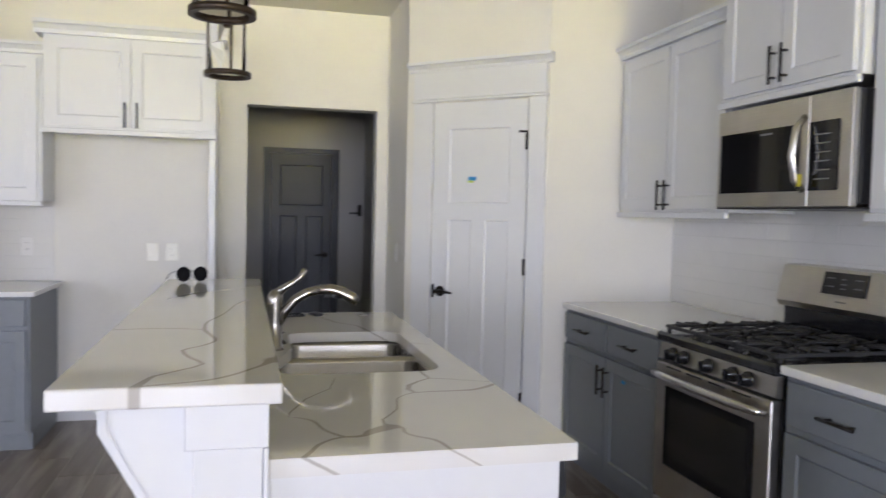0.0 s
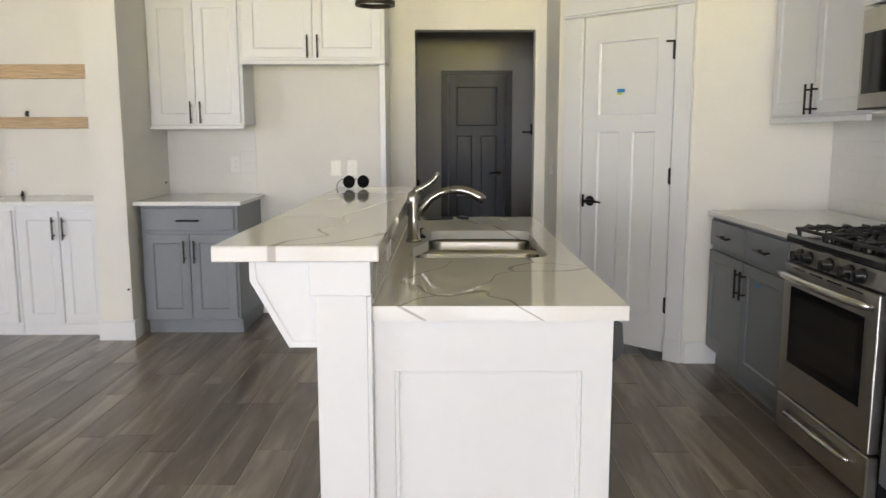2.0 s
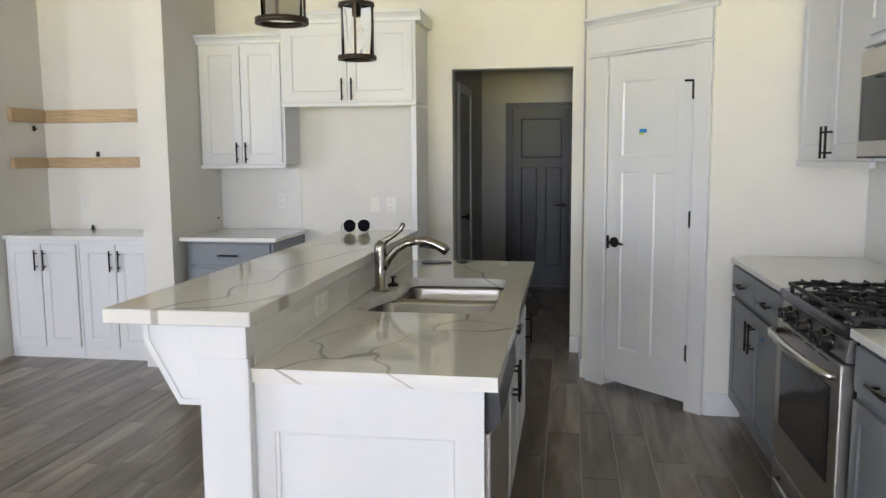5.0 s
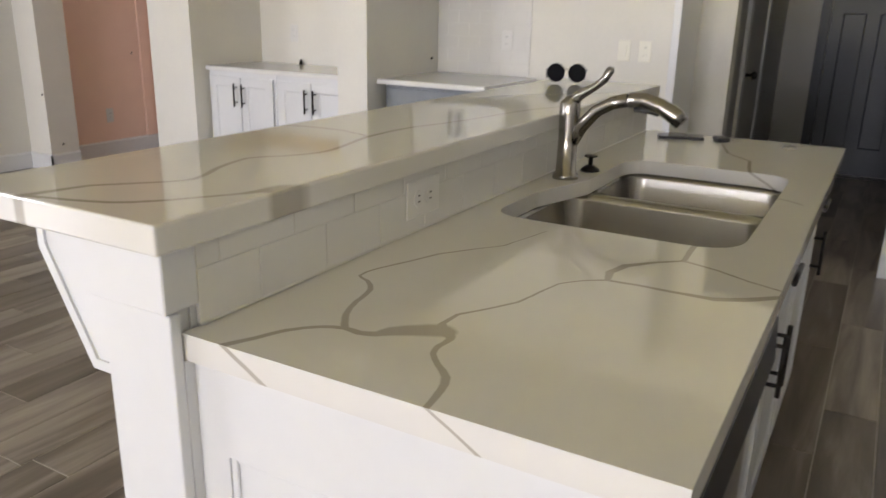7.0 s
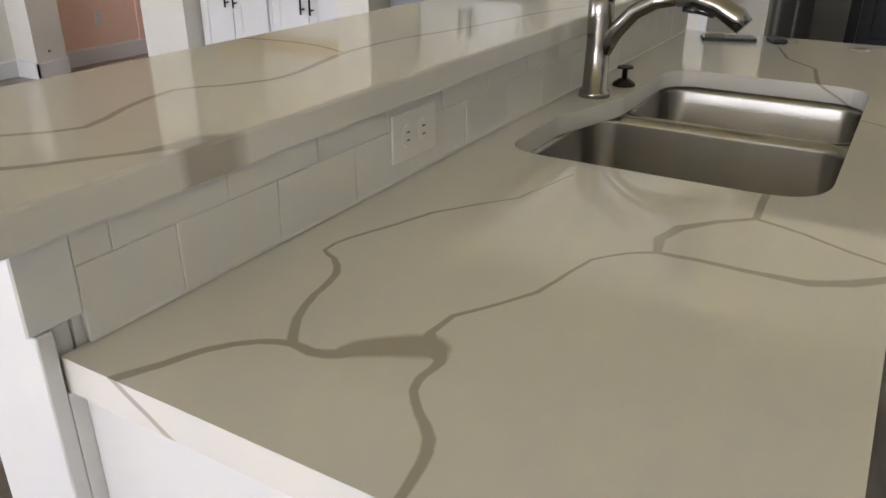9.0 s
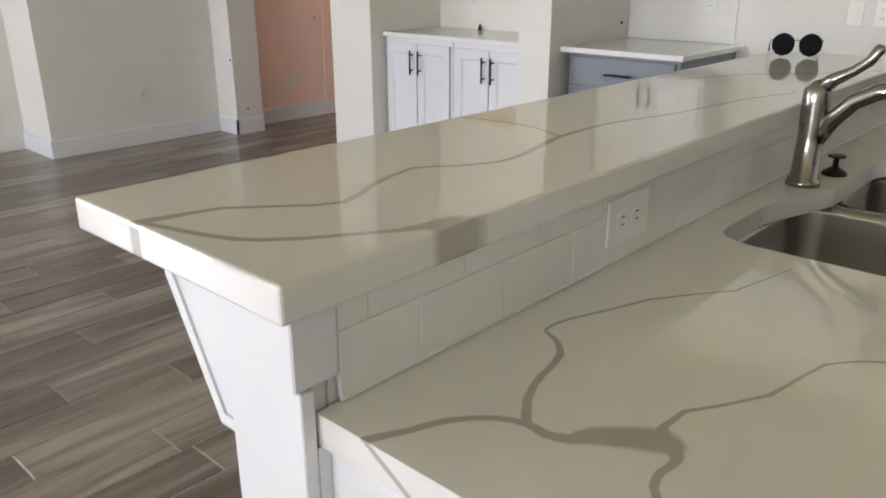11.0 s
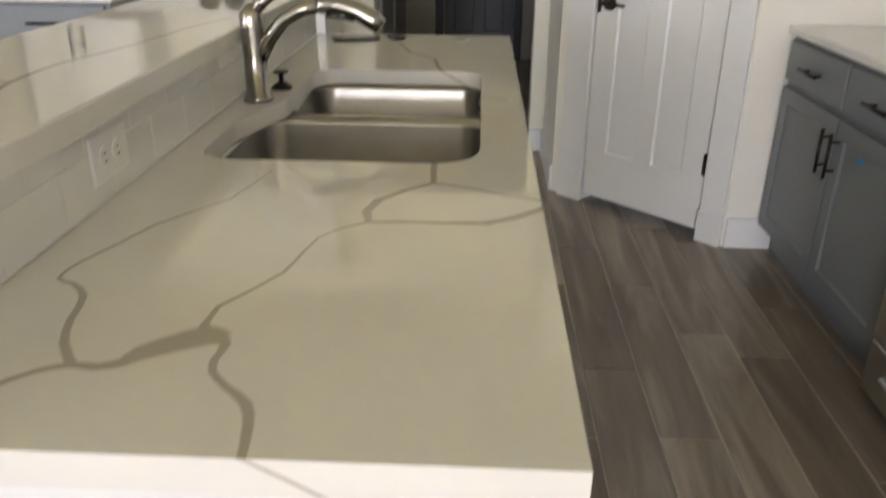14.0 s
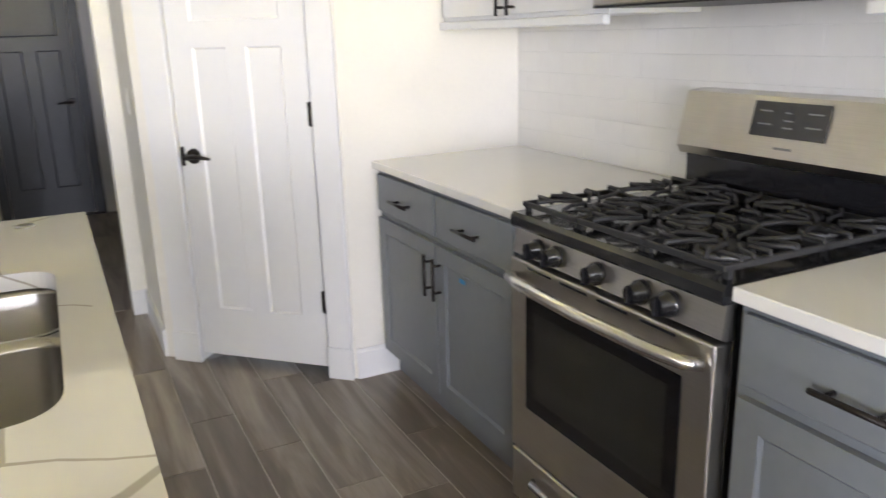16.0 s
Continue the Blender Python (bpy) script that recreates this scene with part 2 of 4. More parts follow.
M_TAPE = mat("blue_tape", (0.03, 0.25, 0.55), 0.6, grain=0.1, scale=90)
M_GTAPE = mat("yellow_green_tape", (0.50, 0.60, 0.10), 0.6)
M_YELLOW = mat("yellow_tag", (0.75, 0.65, 0.04), 0.5)
M_LENS = mat("dark_lens", (0.010, 0.010, 0.012), 0.3, spec=0.04)
M_WIRE = mat("dark_wire", (0.03, 0.03, 0.03), 0.3, metal=0.8)
M_PHONE = mat("phone_case", (0.03, 0.03, 0.035), 0.3)
M_GLASS = glass_mat("clear_glass")
M_GLASS.node_tree.nodes["Principled BSDF"].inputs["IOR"].default_value = 1.03
M_PANE = glass_mat("window_glass")
M_BULB = glass_mat("bulb_glass", (1, 0.97, 0.9))
M_BULB.node_tree.nodes["Principled BSDF"].inputs["IOR"].default_value = 1.02
M_LAWN = mat("lawn", (0.09, 0.14, 0.03), 0.9, grain=0.3, scale=4, blotch=0.3)
M_PLANK = planks_mat("wood_look_plank", False)
M_PLANKS = planks_mat("wood_look_planks", True)

CTR = 0.91
M_QUARTZ = quartz_mat("veined_quartz", [
    [(0.172, 1.63, 6.0), (0.195, 1.678, 5.5), (0.214, 1.722, 5.0), (0.244, 1.755, 4.6), (0.274, 1.769, 5.4), (0.299, 1.767, 6.6), (0.322, 1.777, 7.8)],
    [(0.322, 1.777, 7.8), (0.336, 1.797, 14.2), (0.358, 1.814, 16.9), (0.385, 1.831, 19.6), (0.400, 1.826, 10.8), (0.410, 1.814, 5.4), (0.408, 1.788, 4.3)],
    [(0.408, 1.788, 4.3), (0.413, 1.765, 3.8), (0.434, 1.741, 4.3), (0.459, 1.717, 5.5), (0.470, 1.687, 5.0), (0.474, 1.659, 4.1), (0.477, 1.63, 4.1)],
    [(0.274, 1.769, 5.4), (0.246, 1.810, 4.8), (0.230, 1.858, 4.3), (0.219, 1.908, 4.6), (0.192, 1.938, 3.4), (0.168, 1.951, 2.4), (0.172, 1.995, 2.9), (0.196, 2.057, 3.1)],
    [(0.196, 2.057, 3.1), (0.217, 2.119, 3.1), (0.253, 2.175, 2.2), (0.290, 2.226, 1.9), (0.319, 2.36, 1.4)],
    [(0.383, 1.838, 12.2), (0.376, 1.855, 4.1), (0.377, 1.893, 3.1), (0.404, 1.935, 2.6), (0.429, 1.981, 2.9), (0.439, 2.035, 2.4), (0.450, 2.090, 2.2), (0.480, 2.128, 2.4), (0.510, 2.150, 3.8)],
    [(0.510, 2.150, 4.8), (0.501, 2.190, 7.2), (0.513, 2.238, 7.2), (0.548, 2.281, 4.8), (0.590, 2.320, 4.1), (0.650, 2.299, 3.1), (0.703, 2.270, 2.9), (0.770, 2.245, 2.9)],
    [(0.510, 2.150, 4.3), (0.560, 2.153, 4.8), (0.623, 2.153, 5.4), (0.675, 2.156, 7.8), (0.716, 2.180, 8.4), (0.770, 2.228, 6.0)],
    [(0.590, 2.320, 4.8), (0.584, 2.45, 6.0)],
    [(0.575, 3.13, 4.8), (0.548, 3.26, 4.8), (0.528, 3.391, 4.3), (0.450, 3.488, 3.8), (0.40, 3.66, 3.1)],
    [(0.64, 2.932, 2.4), (0.69, 2.915, 3.1), (0.722, 2.888, 2.4)],
    [(0.570, 3.735, 3.6), (0.62, 3.765, 4.1), (0.68, 3.82, 3.6)],
], 1.75)
M_QBAR = quartz_mat("veined_bar_quartz", [
    [(-0.128, 1.58, 11.0), (-0.115, 1.640, 7.0), (-0.102, 1.689, 5.0), (-0.060, 1.737, 4.5), (-0.019, 1.797, 5.0), (-0.048, 1.869, 5.0), (-0.071, 1.963, 4.6), (-0.040, 2.009, 4.6)],
    [(-0.040, 2.009, 4.6), (-0.008, 2.069, 5.0), (-0.008, 2.132, 5.0), (-0.030, 2.224, 6.0), (-0.041, 2.302, 5.0), (-0.036, 2.431, 4.0), (0.006, 2.60, 3.6), (0.035, 2.832, 3.2), (0.080, 2.985, 3.0)],
    [(-0.118, 1.60, 5.0), (-0.063, 1.616, 5.0), (-0.001, 1.638, 5.5), (0.041, 1.677, 5.5), (0.073, 1.725, 5.0), (0.104, 1.772, 6.0), (0.120, 1.812, 16.0), (0.150, 1.828, 44.0)],
    [(-0.29, 2.286, 4.0), (-0.175, 2.306, 4.0), (-0.105, 2.298, 3.6), (-0.047, 2.276, 3.4)],
    [(-0.20, 3.0, 4.0), (-0.12, 3.2, 4.0), (0.02, 3.35, 4.0), (0.14, 3.55, 4.0)],
], 0.0, 1.07)
M_QPLAIN = quartz_mat("plain_quartz", [[(-3.0, 5.2, 1.2), (-2.6, 5.1, 1.2), (-2.2, 5.3, 1.2)]], 0.0, CTR, (0.76, 0.75, 0.72, 1), (0.81, 0.80, 0.78, 1))

# ---- mesh helpers ----


def box(bm, x0, x1, y0, y1, z0, z1, bevel=0.0, seg=1):
    vs = bmesh.ops.create_cube(bm, size=1.0)["verts"]
    for v in vs:
        v.co = Vector(((x0 + x1) / 2 + v.co.x * (x1 - x0), (y0 + y1) / 2 + v.co.y * (y1 - y0), (z0 + z1) / 2 + v.co.z * (z1 - z0)))
    if bevel:
        es = list({e for v in vs for e in v.link_edges})
        bmesh.ops.bevel(bm, geom=es, offset=bevel, segments=seg, affect="EDGES", profile=0.5)
    return bm


def tube(bm, pts, radii, sides=12, caps=True):
    """Sweep of round rings along points."""
    pts = [Vector(p) for p in pts]
    if not hasattr(radii, "__len__"):
        radii = [radii] * len(pts)
    rings, up = [], None
    for i, p in enumerate(pts):
        d = (pts[min(i + 1, len(pts) - 1)] - pts[max(i - 1, 0)]).normalized()
        if up is None:
            up = Vector((0, 0, 1)) if abs(d.z) < 0.9 else Vector((1, 0, 0))
        u = (up - d * up.dot(d)).normalized()
        up = u
        w = d.cross(u)
        rings.append([bm.verts.new(p + (u * math.cos(a) + w * math.sin(a)) * radii[i]) for a in [2 * math.pi * k / sides for k in range(sides)]])
    for r, s in zip(rings, rings[1:]):
        for k in range(sides):
            f = bm.faces.new((r[k], s[k], s[(k + 1) % sides], r[(k + 1) % sides]))
            f.smooth = True
    if caps:
        bm.faces.new(rings[0])
        bm.faces.new(list(reversed(rings[-1])))
    return bm


def ring(bm, c, r_out, r_in, z0, z1, sides=32):
    """Upright hollow ring."""
    loops = []
    for r, z in ((r_out, z0), (r_out, z1), (r_in, z1), (r_in, z0)):
        loops.append([bm.verts.new((c[0] + r * math.cos(2 * math.pi * k / sides), c[1] + r * math.sin(2 * math.pi * k / sides), z)) for k in range(sides)])
    for i in range(4):
        a, b = loops[i], loops[(i + 1) % 4]
        for k in range(sides):
            f = bm.faces.new((a[k], a[(k + 1) % sides], b[(k + 1) % sides], b[k]))
            f.smooth = i in (0, 2)
    return bm


def prism(bm, outline, axis, lo, hi):
    """An outline of 2D points pushed from lo to hi along an axis."""
    def at(p, h):
        return {"x": (h, p[0], p[1]), "y": (p[0], h, p[1]), "z": (p[0], p[1], h)}[axis]
    a = [bm.verts.new(at(p, lo)) for p in outline]
    b = [bm.verts.new(at(p, hi)) for p in outline]
    bm.faces.new(a)
    bm.faces.new(list(reversed(b)))
    for i in range(len(a)):
        j = (i + 1) % len(a)
        bm.faces.new((a[j], a[i], b[i], b[j]))
    bmesh.ops.recalc_face_normals(bm, faces=bm.faces)
    return bm


def rounded(x0, x1, y0, y1, r, n=8):
    out = []
    for cx, cy, a0 in ((x1 - r, y1 - r, 0), (x0 + r, y1 - r, 90), (x0 + r, y0 + r, 180), (x1 - r, y0 + r, 270)):
        for k in range(n + 1):
            a = radians(a0 + 90 * k / n)
            out.append((cx + r * math.cos(a), cy + r * math.sin(a)))
    return out


def part(name, bm, material, parent=None, label=""):
    me = bpy.data.meshes.new(name)
    bm.to_mesh(me)
    bm.free()
    me.materials.append(material)
    ob = new(name, me)
    ob.parent = parent
    if label:
        tagged(ob, label)
    return ob


def thing(name, m, label, category, group="", kind=""):
    ob = new(name)
    ob.empty_display_size = 0.05
    ob.matrix_basis = m
    return tagged(ob, label, category, group, kind)


def B():
    return bmesh.new()


def bx(*a, **k):
    return box(B(), *a, **k)


def structure(name, bm, material, label):
    return tagged(part(name, bm, material), label, name.split("_")[0], kind="structure")


# ---- the shell ----
H = 2.76
YB = 5.525
YN = 5.385
BACK_END = 8.4
structure("ceiling", bx(-6.2, 2.7, REAR - 0.15, BACK_END + 0.2, H, H + 0.12), M_CEIL, "white textured flat ceiling above the kitchen")
GROUND = structure("ground", bx(-400, 400, -400, 400, -0.5, -0.25), M_LAWN, "green lawn around the house")
floor = structure("floor", bx(-6.2, 2.7, REAR - 0.15, BACK_END + 0.2, -0.2, -0.002), M_FGROUT, "wood-look plank tile floor with pale grout")

# back wall with the hall opening (0.07 to 0.95, 2.10 high)
bm = box(B(), -3.17, 0.072, YB, YB + 0.13, 0, H)
box(bm, 0.072, 0.951, YB, YB + 0.13, 2.10, H)
box(bm, 0.951, 1.15, YB, YB + 0.13, 0, H)
structure("wall_north", bm, M_WALL, "off-white painted kitchen wall with hall opening")
# pantry block: side wall, diagonal wall with door opening, short end wall
structure("wall_pantry_side", bx(1.03, 1.15, 4.85, YB, 0, H), M_WALL, "off-white painted short wall beside the pantry")
structure("wall_pantry_end", bx(1.695, 2.62, 4.185, 4.30, 0, H), M_WALL, "off-white painted wall beside the pantry door")
DIAG = pose(1.03, 4.85, 0, 0, 0, -45)
D0, D1, DLEN = 0.195, 0.815, 0.94
bm = box(B(), 0, D0 - 0.01, 0, 0.11, 0, H)
box(bm, D1 + 0.01, DLEN, 0, 0.11, 0, H)
box(bm, D0 - 0.01, D1 + 0.01, 0, 0.11, 2.06, H)
w = structure("wall_pantry", bm, M_WALL, "off-white painted diagonal wall round the pantry door")
w.matrix_basis = DIAG
structure("pantry_back", bx(1.2, 2.5, 5.3, 5.4, 0, H), M_HALL_SHADE, "plain pantry wall behind the closed door")
structure("wall_east", bx(2.5, 2.62, REAR, 4.185, 0, H), M_WALL, "off-white painted wall behind the range")
# pier between the grey and the white cabinets, and the one by the entry
structure("wall_pier_1", bx(-1.98, -1.77, 4.72, YB, 0, H), M_WALL, "off-white painted pier between two cabinet niches")
structure("wall_pier_2", bx(-3.56, -3.17, 4.72, 6.1, 0, H), M_WALL, "off-white painted pier beside the shelf niche")
structure("wall_niche", bx(-3.17, -1.98, 5.385, YB, 0, H), M_WALL, "off-white painted back of the shelf niche")
# the left of the room and the entry beyond
structure("wall_west_1", bx(-5.6, -5.11, 3.37, 4.75, 0, H), M_WALL, "off-white painted wall with an outlet")
structure("wall_west_2", bx(-5.6, -4.85, 4.75, 5.0, 0, H), M_WALL, "off-white painted wall stub at the entry")
structure("wall_west_3", bx(-5.6, -5.05, 5.0, 6.1, 0, H), M_ENTRY_GLOW, "entry wall coloured salmon pink for warm light")
bm = box(B(), -5.75, -5.6, REAR, -2.2, 0, H)
box(bm, -5.75, -5.6, -0.6, 6.22, 0, H)
# sill and head round the opening of the added west window
box(bm, -5.75, -5.6, -2.2, -0.6, 0, 0.4)
box(bm, -5.75, -5.6, -2.2, -0.6, 2.45, H)
structure("wall_west_4", bm, M_WALL, "off-white painted living room wall")
structure("wall_entry", bx(-5.6, -3.17, 6.1, 6.22, 0, H), M_ENTRY_GLOW, "entry back wall coloured salmon pink for warm light")
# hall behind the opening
structure("wall_hall_west", bx(-0.14, -0.02, YB + 0.13, BACK_END, 0, H), M_HALL_SHADE, "hall wall coloured grey for its shade")
structure("wall_hall_east", bx(1.3, 1.42, YB + 0.13, BACK_END, 0, H), M_HALL_SHADE, "hall wall coloured grey for its shade")
structure("wall_hall_end", bx(-0.14, 1.42, BACK_END, BACK_END + 0.12, 0, H), M_HALL_SHADE, "wall coloured grey for shade round the dark hall door")
structure("wall_hall_south", bx(1.15, 1.3, YB, YB + 0.13, 0, H), M_HALL_SHADE, "hall wall coloured grey for its shade")
# rear wall with the windows that light the room
bm = B()
edges = [-5.75] + [v for p in WINDOWS for v in p] + [2.62]
for i in range(0, len(edges), 2):
    box(bm, edges[i], edges[i + 1], REAR - 0.15, REAR, 0, H)
for wx0, wx1 in WINDOWS:
    box(bm, wx0, wx1, REAR - 0.15, REAR, 0, 0.4)
    box(bm, wx0, wx1, REAR - 0.15, REAR, 2.45, H)
structure("wall_south", bm, M_WALL, "off-white painted wall with three tall windows")


def window(i, m, ww, wh):
    wobj = thing("window_%d" % i, m, "unseen tall white framed window facing the lawn", "window", "living room windows", "structure")
    bm = box(B(), 0, 0.06, -0.03, 0.04, 0, wh)
    box(bm, ww - 0.06, ww, -0.03, 0.04, 0, wh)
    box(bm, 0.06, ww - 0.06, -0.03, 0.04, 0, 0.06)
    box(bm, 0.06, ww - 0.06, -0.03, 0.04, wh - 0.06, wh)
    box(bm, 0.06, ww - 0.06, -0.025, 0.03, wh / 2 - 0.025, wh / 2 + 0.025)
    part("window_frame", bm, M_TRIM, wobj)
    for z0, z1 in ((0.06, wh / 2 - 0.025), (wh / 2 + 0.025, wh - 0.06)):
        p = part("pane", bx(0.06, ww - 0.06, 0, 0.006, z0, z1), M_PANE, wobj)
        p.visible_shadow = False


for i, (wx0, wx1) in enumerate(WINDOWS):
    window(i + 1, pose(wx0, REAR - 0.1, 0.4), wx1 - wx0, 2.05)
# unseen west window, made up to go with the added west lamp
window(4, pose(-5.7, -2.2, 0.4, 0, 0, 90), 1.6, 2.05)


def baseboard(x0, y0, x1, y1):
    """Board 0.13 high with a small top chamfer; the room lies to the right of the way from start to end."""
    length = math.hypot(x1 - x0, y1 - y0)
    bm = prism(B(), [(0, 0), (-0.014, 0), (-0.014, 0.118), (-0.006, 0.13), (0, 0.13)], "x", 0, length)
    ob = structure("baseboard", bm, M_TRIM, "white painted baseboard along the wall")
    ob.matrix_basis = pose(x0, y0, 0.001, 0, 0, math.degrees(math.atan2(y1 - y0, x1 - x0)))
    return ob


baseboard(-1.98 - 0.014, 4.72, -1.77 + 0.014, 4.72)
baseboard(-1.77, 4.72, -1.77, 4.83)
baseboard(-3.56 - 0.014, 4.72, -3.17 + 0.014, 4.72)
baseboard(-3.56, 6.1, -3.56, 4.72)
baseboard(-1.10, YB, -0.155, YB)
baseboard(-0.11, YB, 0.072, YB)
baseboard(0.951, YB, 1.03, YB)
baseboard(1.03, YB, 1.03, 4.85)
baseboard(1.70, 4.185, 1.885, 4.185)
baseboard(-5.11, 3.37, -5.11, 4.75) 
baseboard(-5.11, 4.75, -4.85 + 0.014, 4.75)
baseboard(-4.85, 4.75 - 0.014, -4.85, 5.0)
baseboard(-5.05, 5.0, -5.05, 6.1)
baseboard(-5.6, 3.37, -5.11 + 0.014, 3.37)
baseboard(-5.05, 6.1, -3.56, 6.1)
baseboard(-0.02, YB + 0.13, -0.02, 6.4)
baseboard(-0.02, BACK_END, 0.2, BACK_END)
baseboard(1.08, BACK_END, 1.3, BACK_END)

# ---- doors ----


def panel_door(parent, w, z0, z1, y0, thick, material, panels, name="leaf", inset=0.012):
    """A leaf with sunk panels on its front (front at y0); panels: (x0, x1, z0, z1)."""
    bm = box(B(), 0, w, y0 + inset, y0 + thick, z0, z1)
    xs = sorted({0, w} | {p[0] for p in panels} | {p[1] for p in panels})
    zs = sorted({z0, z1} | {p[2] for p in panels} | {p[3] for p in panels})
    for i in range(len(xs) - 1):
        for j in range(len(zs) - 1):
            cx, cz = (xs[i] + xs[i + 1]) / 2, (zs[j] + zs[j + 1]) / 2
            if not any(p[0] < cx < p[1] and p[2] < cz < p[3] for p in panels):
                box(bm, xs[i], xs[i + 1], y0, y0 + inset, zs[j], zs[j + 1])
    for p in panels:
        # sloped moulding round each panel
        for a, b, c, d in ((p[0], p[2], p[1], p[2]), (p[1], p[2], p[1], p[3]), (p[1], p[3], p[0], p[3]), (p[0], p[3], p[0], p[2])):
            mx, mz = (p[0] + p[1]) / 2, (p[2] + p[3]) / 2
            s = 0.008
            ia, ib = a + math.copysign(s, mx - a), b + math.copysign(s, mz - b)
            ic, id_ = c + math.copysign(s, mx - c), d + math.copysign(s, mz - d)
            v = [bm.verts.new(q) for q in ((a, y0 + 0.002, b), (c, y0 + 0.002, d), (ic, y0 + inset - 0.0005, id_), (ia, y0 + inset - 0.0005, ib))]
            bm.faces.new(v)
    bmesh.ops.remove_doubles(bm, verts=bm.verts, dist=0.0002)
    return part(name, bm, material, parent)


def lever(parent, x, z, y0, side):
    """Dark lever handle with a round rose."""
    bm = tube(B(), [(x, y0, z), (x, y0 - 0.012, z)], [0.033, 0.030], 20)
    tube(bm, [(x, y0 - 0.01, z), (x, y0 - 0.05, z)], 0.011, 12)
    tube(bm, [(x - side * 0.012, y0 - 0.05, z), (x + side * 0.05, y0 - 0.052, z + 0.004), (x + side * 0.105, y0 - 0.045, z - 0.004)], [0.012, 0.010, 0.006], 10)
    return part("door_handle", bm, M_BRONZE, parent, "dark bronze lever handle")


pantry = thing("door_1", DIAG @ pose(D0, -0.010, 0), "white three-panel pantry door, closed, with bronze hardware", "door", "", "structure")
DW = D1 - D0
panel_door(pantry, DW, 0.04, 2.058, 0.012, 0.035, M_TRIM,
           [(0.11, DW - 0.11, 1.46, 1.90), (0.11, 0.265, 0.26, 1.36), (0.355, DW - 0.11, 0.26, 1.36)], inset=0.009)
lever(pantry, 0.065, 0.925, 0.012, 1)
for hz in (0.33, 1.10, 1.815):
    bm = tube(B(), [(DW + 0.004, 0.006, hz - 0.048), (DW + 0.004, 0.006, hz + 0.048)], 0.008, 10)
    box(bm, DW - 0.012, DW + 0.012, 0.006, 0.0115, hz - 0.045, hz + 0.045)
    part("hinge", bm, M_BRONZE, pantry)
bm = tube(B(), [(DW + 0.004, 0.0, 1.868), (DW - 0.035, -0.03, 1.868)], 0.006, 8)
part("door_stop", bm, M_BRONZE, pantry)
bm = box(B(), 0.012, 0.02, -0.003, 0.013, 0.885, 0.965)
part("latch_plate", bm, M_BRONZE, pantry)
part("tape", bx(0.243, 0.296, 0.0105, 0.0115, 1.594, 1.616), M_TAPE, pantry, "torn blue masking tape")
part("tape", bx(0.241, 0.278, 0.0100, 0.0112, 1.581, 1.5935), M_GTAPE, pantry, "yellow-green tape edge")

casing = thing("door_casing", DIAG @ pose(0, 0, 0), "white painted door casing with crown head", "trim", "", "structure")
for x0, x1 in ((D0 - 0.137, D0 - 0.0015), (D1 + 0.012, D1 + 0.118)):
    part("side_board", bx(x0, x1, -0.02, -0.0005, 0.0, 2.0620, bevel=0.003), M_TRIM, casing)
    part("plinth", bx(x0 - 0.004, x1 + 0.004, -0.026, -0.0205, 0.0, 0.14, bevel=0.002), M_TRIM, casing)
part("bead", bx(D0 - 0.147, D1 + 0.128, -0.030, -0.0005, 2.0625, 2.080, bevel=0.004), M_TRIM, casing)
part("head_board", bx(D0 - 0.137, D1 + 0.118, -0.021, -0.0005, 2.083, 2.245), M_TRIM, casing)
bm = prism(B(), [(-0.0005, 2.246), (-0.024, 2.246), (-0.028, 2.262), (-0.045, 2.278), (-0.058, 2.285), (-0.058, 2.302), (-0.0005, 2.302)], "x", D0 - 0.172, D1 + 0.153)
part("crown", bm, M_TRIM, casing)

hall_door = thing("door_2", pose(0.325, BACK_END, 0), "charcoal painted three-panel hall door, closed", "door", "", "structure")
panel_door(hall_door, 0.62, 0.02, 1.99, -0.03, 0.03, M_DARKDOOR, [(0.09, 0.53, 1.45, 1.87), (0.09, 0.26, 0.25, 1.34), (0.36, 0.53, 0.25, 1.34)], inset=0.012)
bm = box(B(), -0.08, -0.004, -0.036, 0, 0, 2.045)
box(bm, 0.624, 0.70, -0.036, 0, 0, 2.045)
box(bm, -0.004, 0.624, -0.036, 0, 1.995, 2.045)
part("door_frame", bm, M_DARKDOOR, hall_door, "charcoal door frame")
part("threshold", bx(-0.08, 0.70, -0.06, 0, 0, 0.012), M_BRONZE, hall_door)
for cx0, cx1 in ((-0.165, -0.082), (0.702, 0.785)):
    part("casing", bx(cx0, cx1, -0.02, 0, 0, 2.05), M_HALL_SHADE, hall_door)
hook = thing("wall_hook", pose(1.2, BACK_END, 1.38), "dark metal hook bar on the hall wall", "hook")
part("bar", tube(B(), [(-0.06, -0.03, 0), (0.06, -0.03, 0)], 0.008, 8), M_BRONZE, hook)
part("plate", bx(0.03, 0.07, -0.03, 0, -0.03, 0.09, bevel=0.003), M_BRONZE, hook)
lever(hall_door, 0.56, 0.93, -0.03, -1)

side_door = thing("door_3", pose(-0.02, 6.42, 0, 0, 0, 90), "white hall door casing with a shade-grey door and dark knob", "door", "", "structure")
bm = box(B(), 0, 0.09, -0.022, 0, 0, 2.1)
box(bm, 0.80, 0.89, -0.022, 0, 0, 2.1)
box(bm, 0.09, 0.80, -0.022, 0, 2.03, 2.1)
part("casing", bm, M_TRIM, side_door)
part("leaf", bx(0.094, 0.796, -0.010, -0.001, 0.01, 2.028), M_HALL_SHADE, side_door)
bm = tube(B(), [(0.15, -0.01, 0.93), (0.15, -0.05, 0.93), (0.15, -0.06, 0.93), (0.15, -0.085, 0.93)], [0.012, 0.012, 0.03, 0.022], 14)
part("knob", bm, M_BRONZE, side_door)

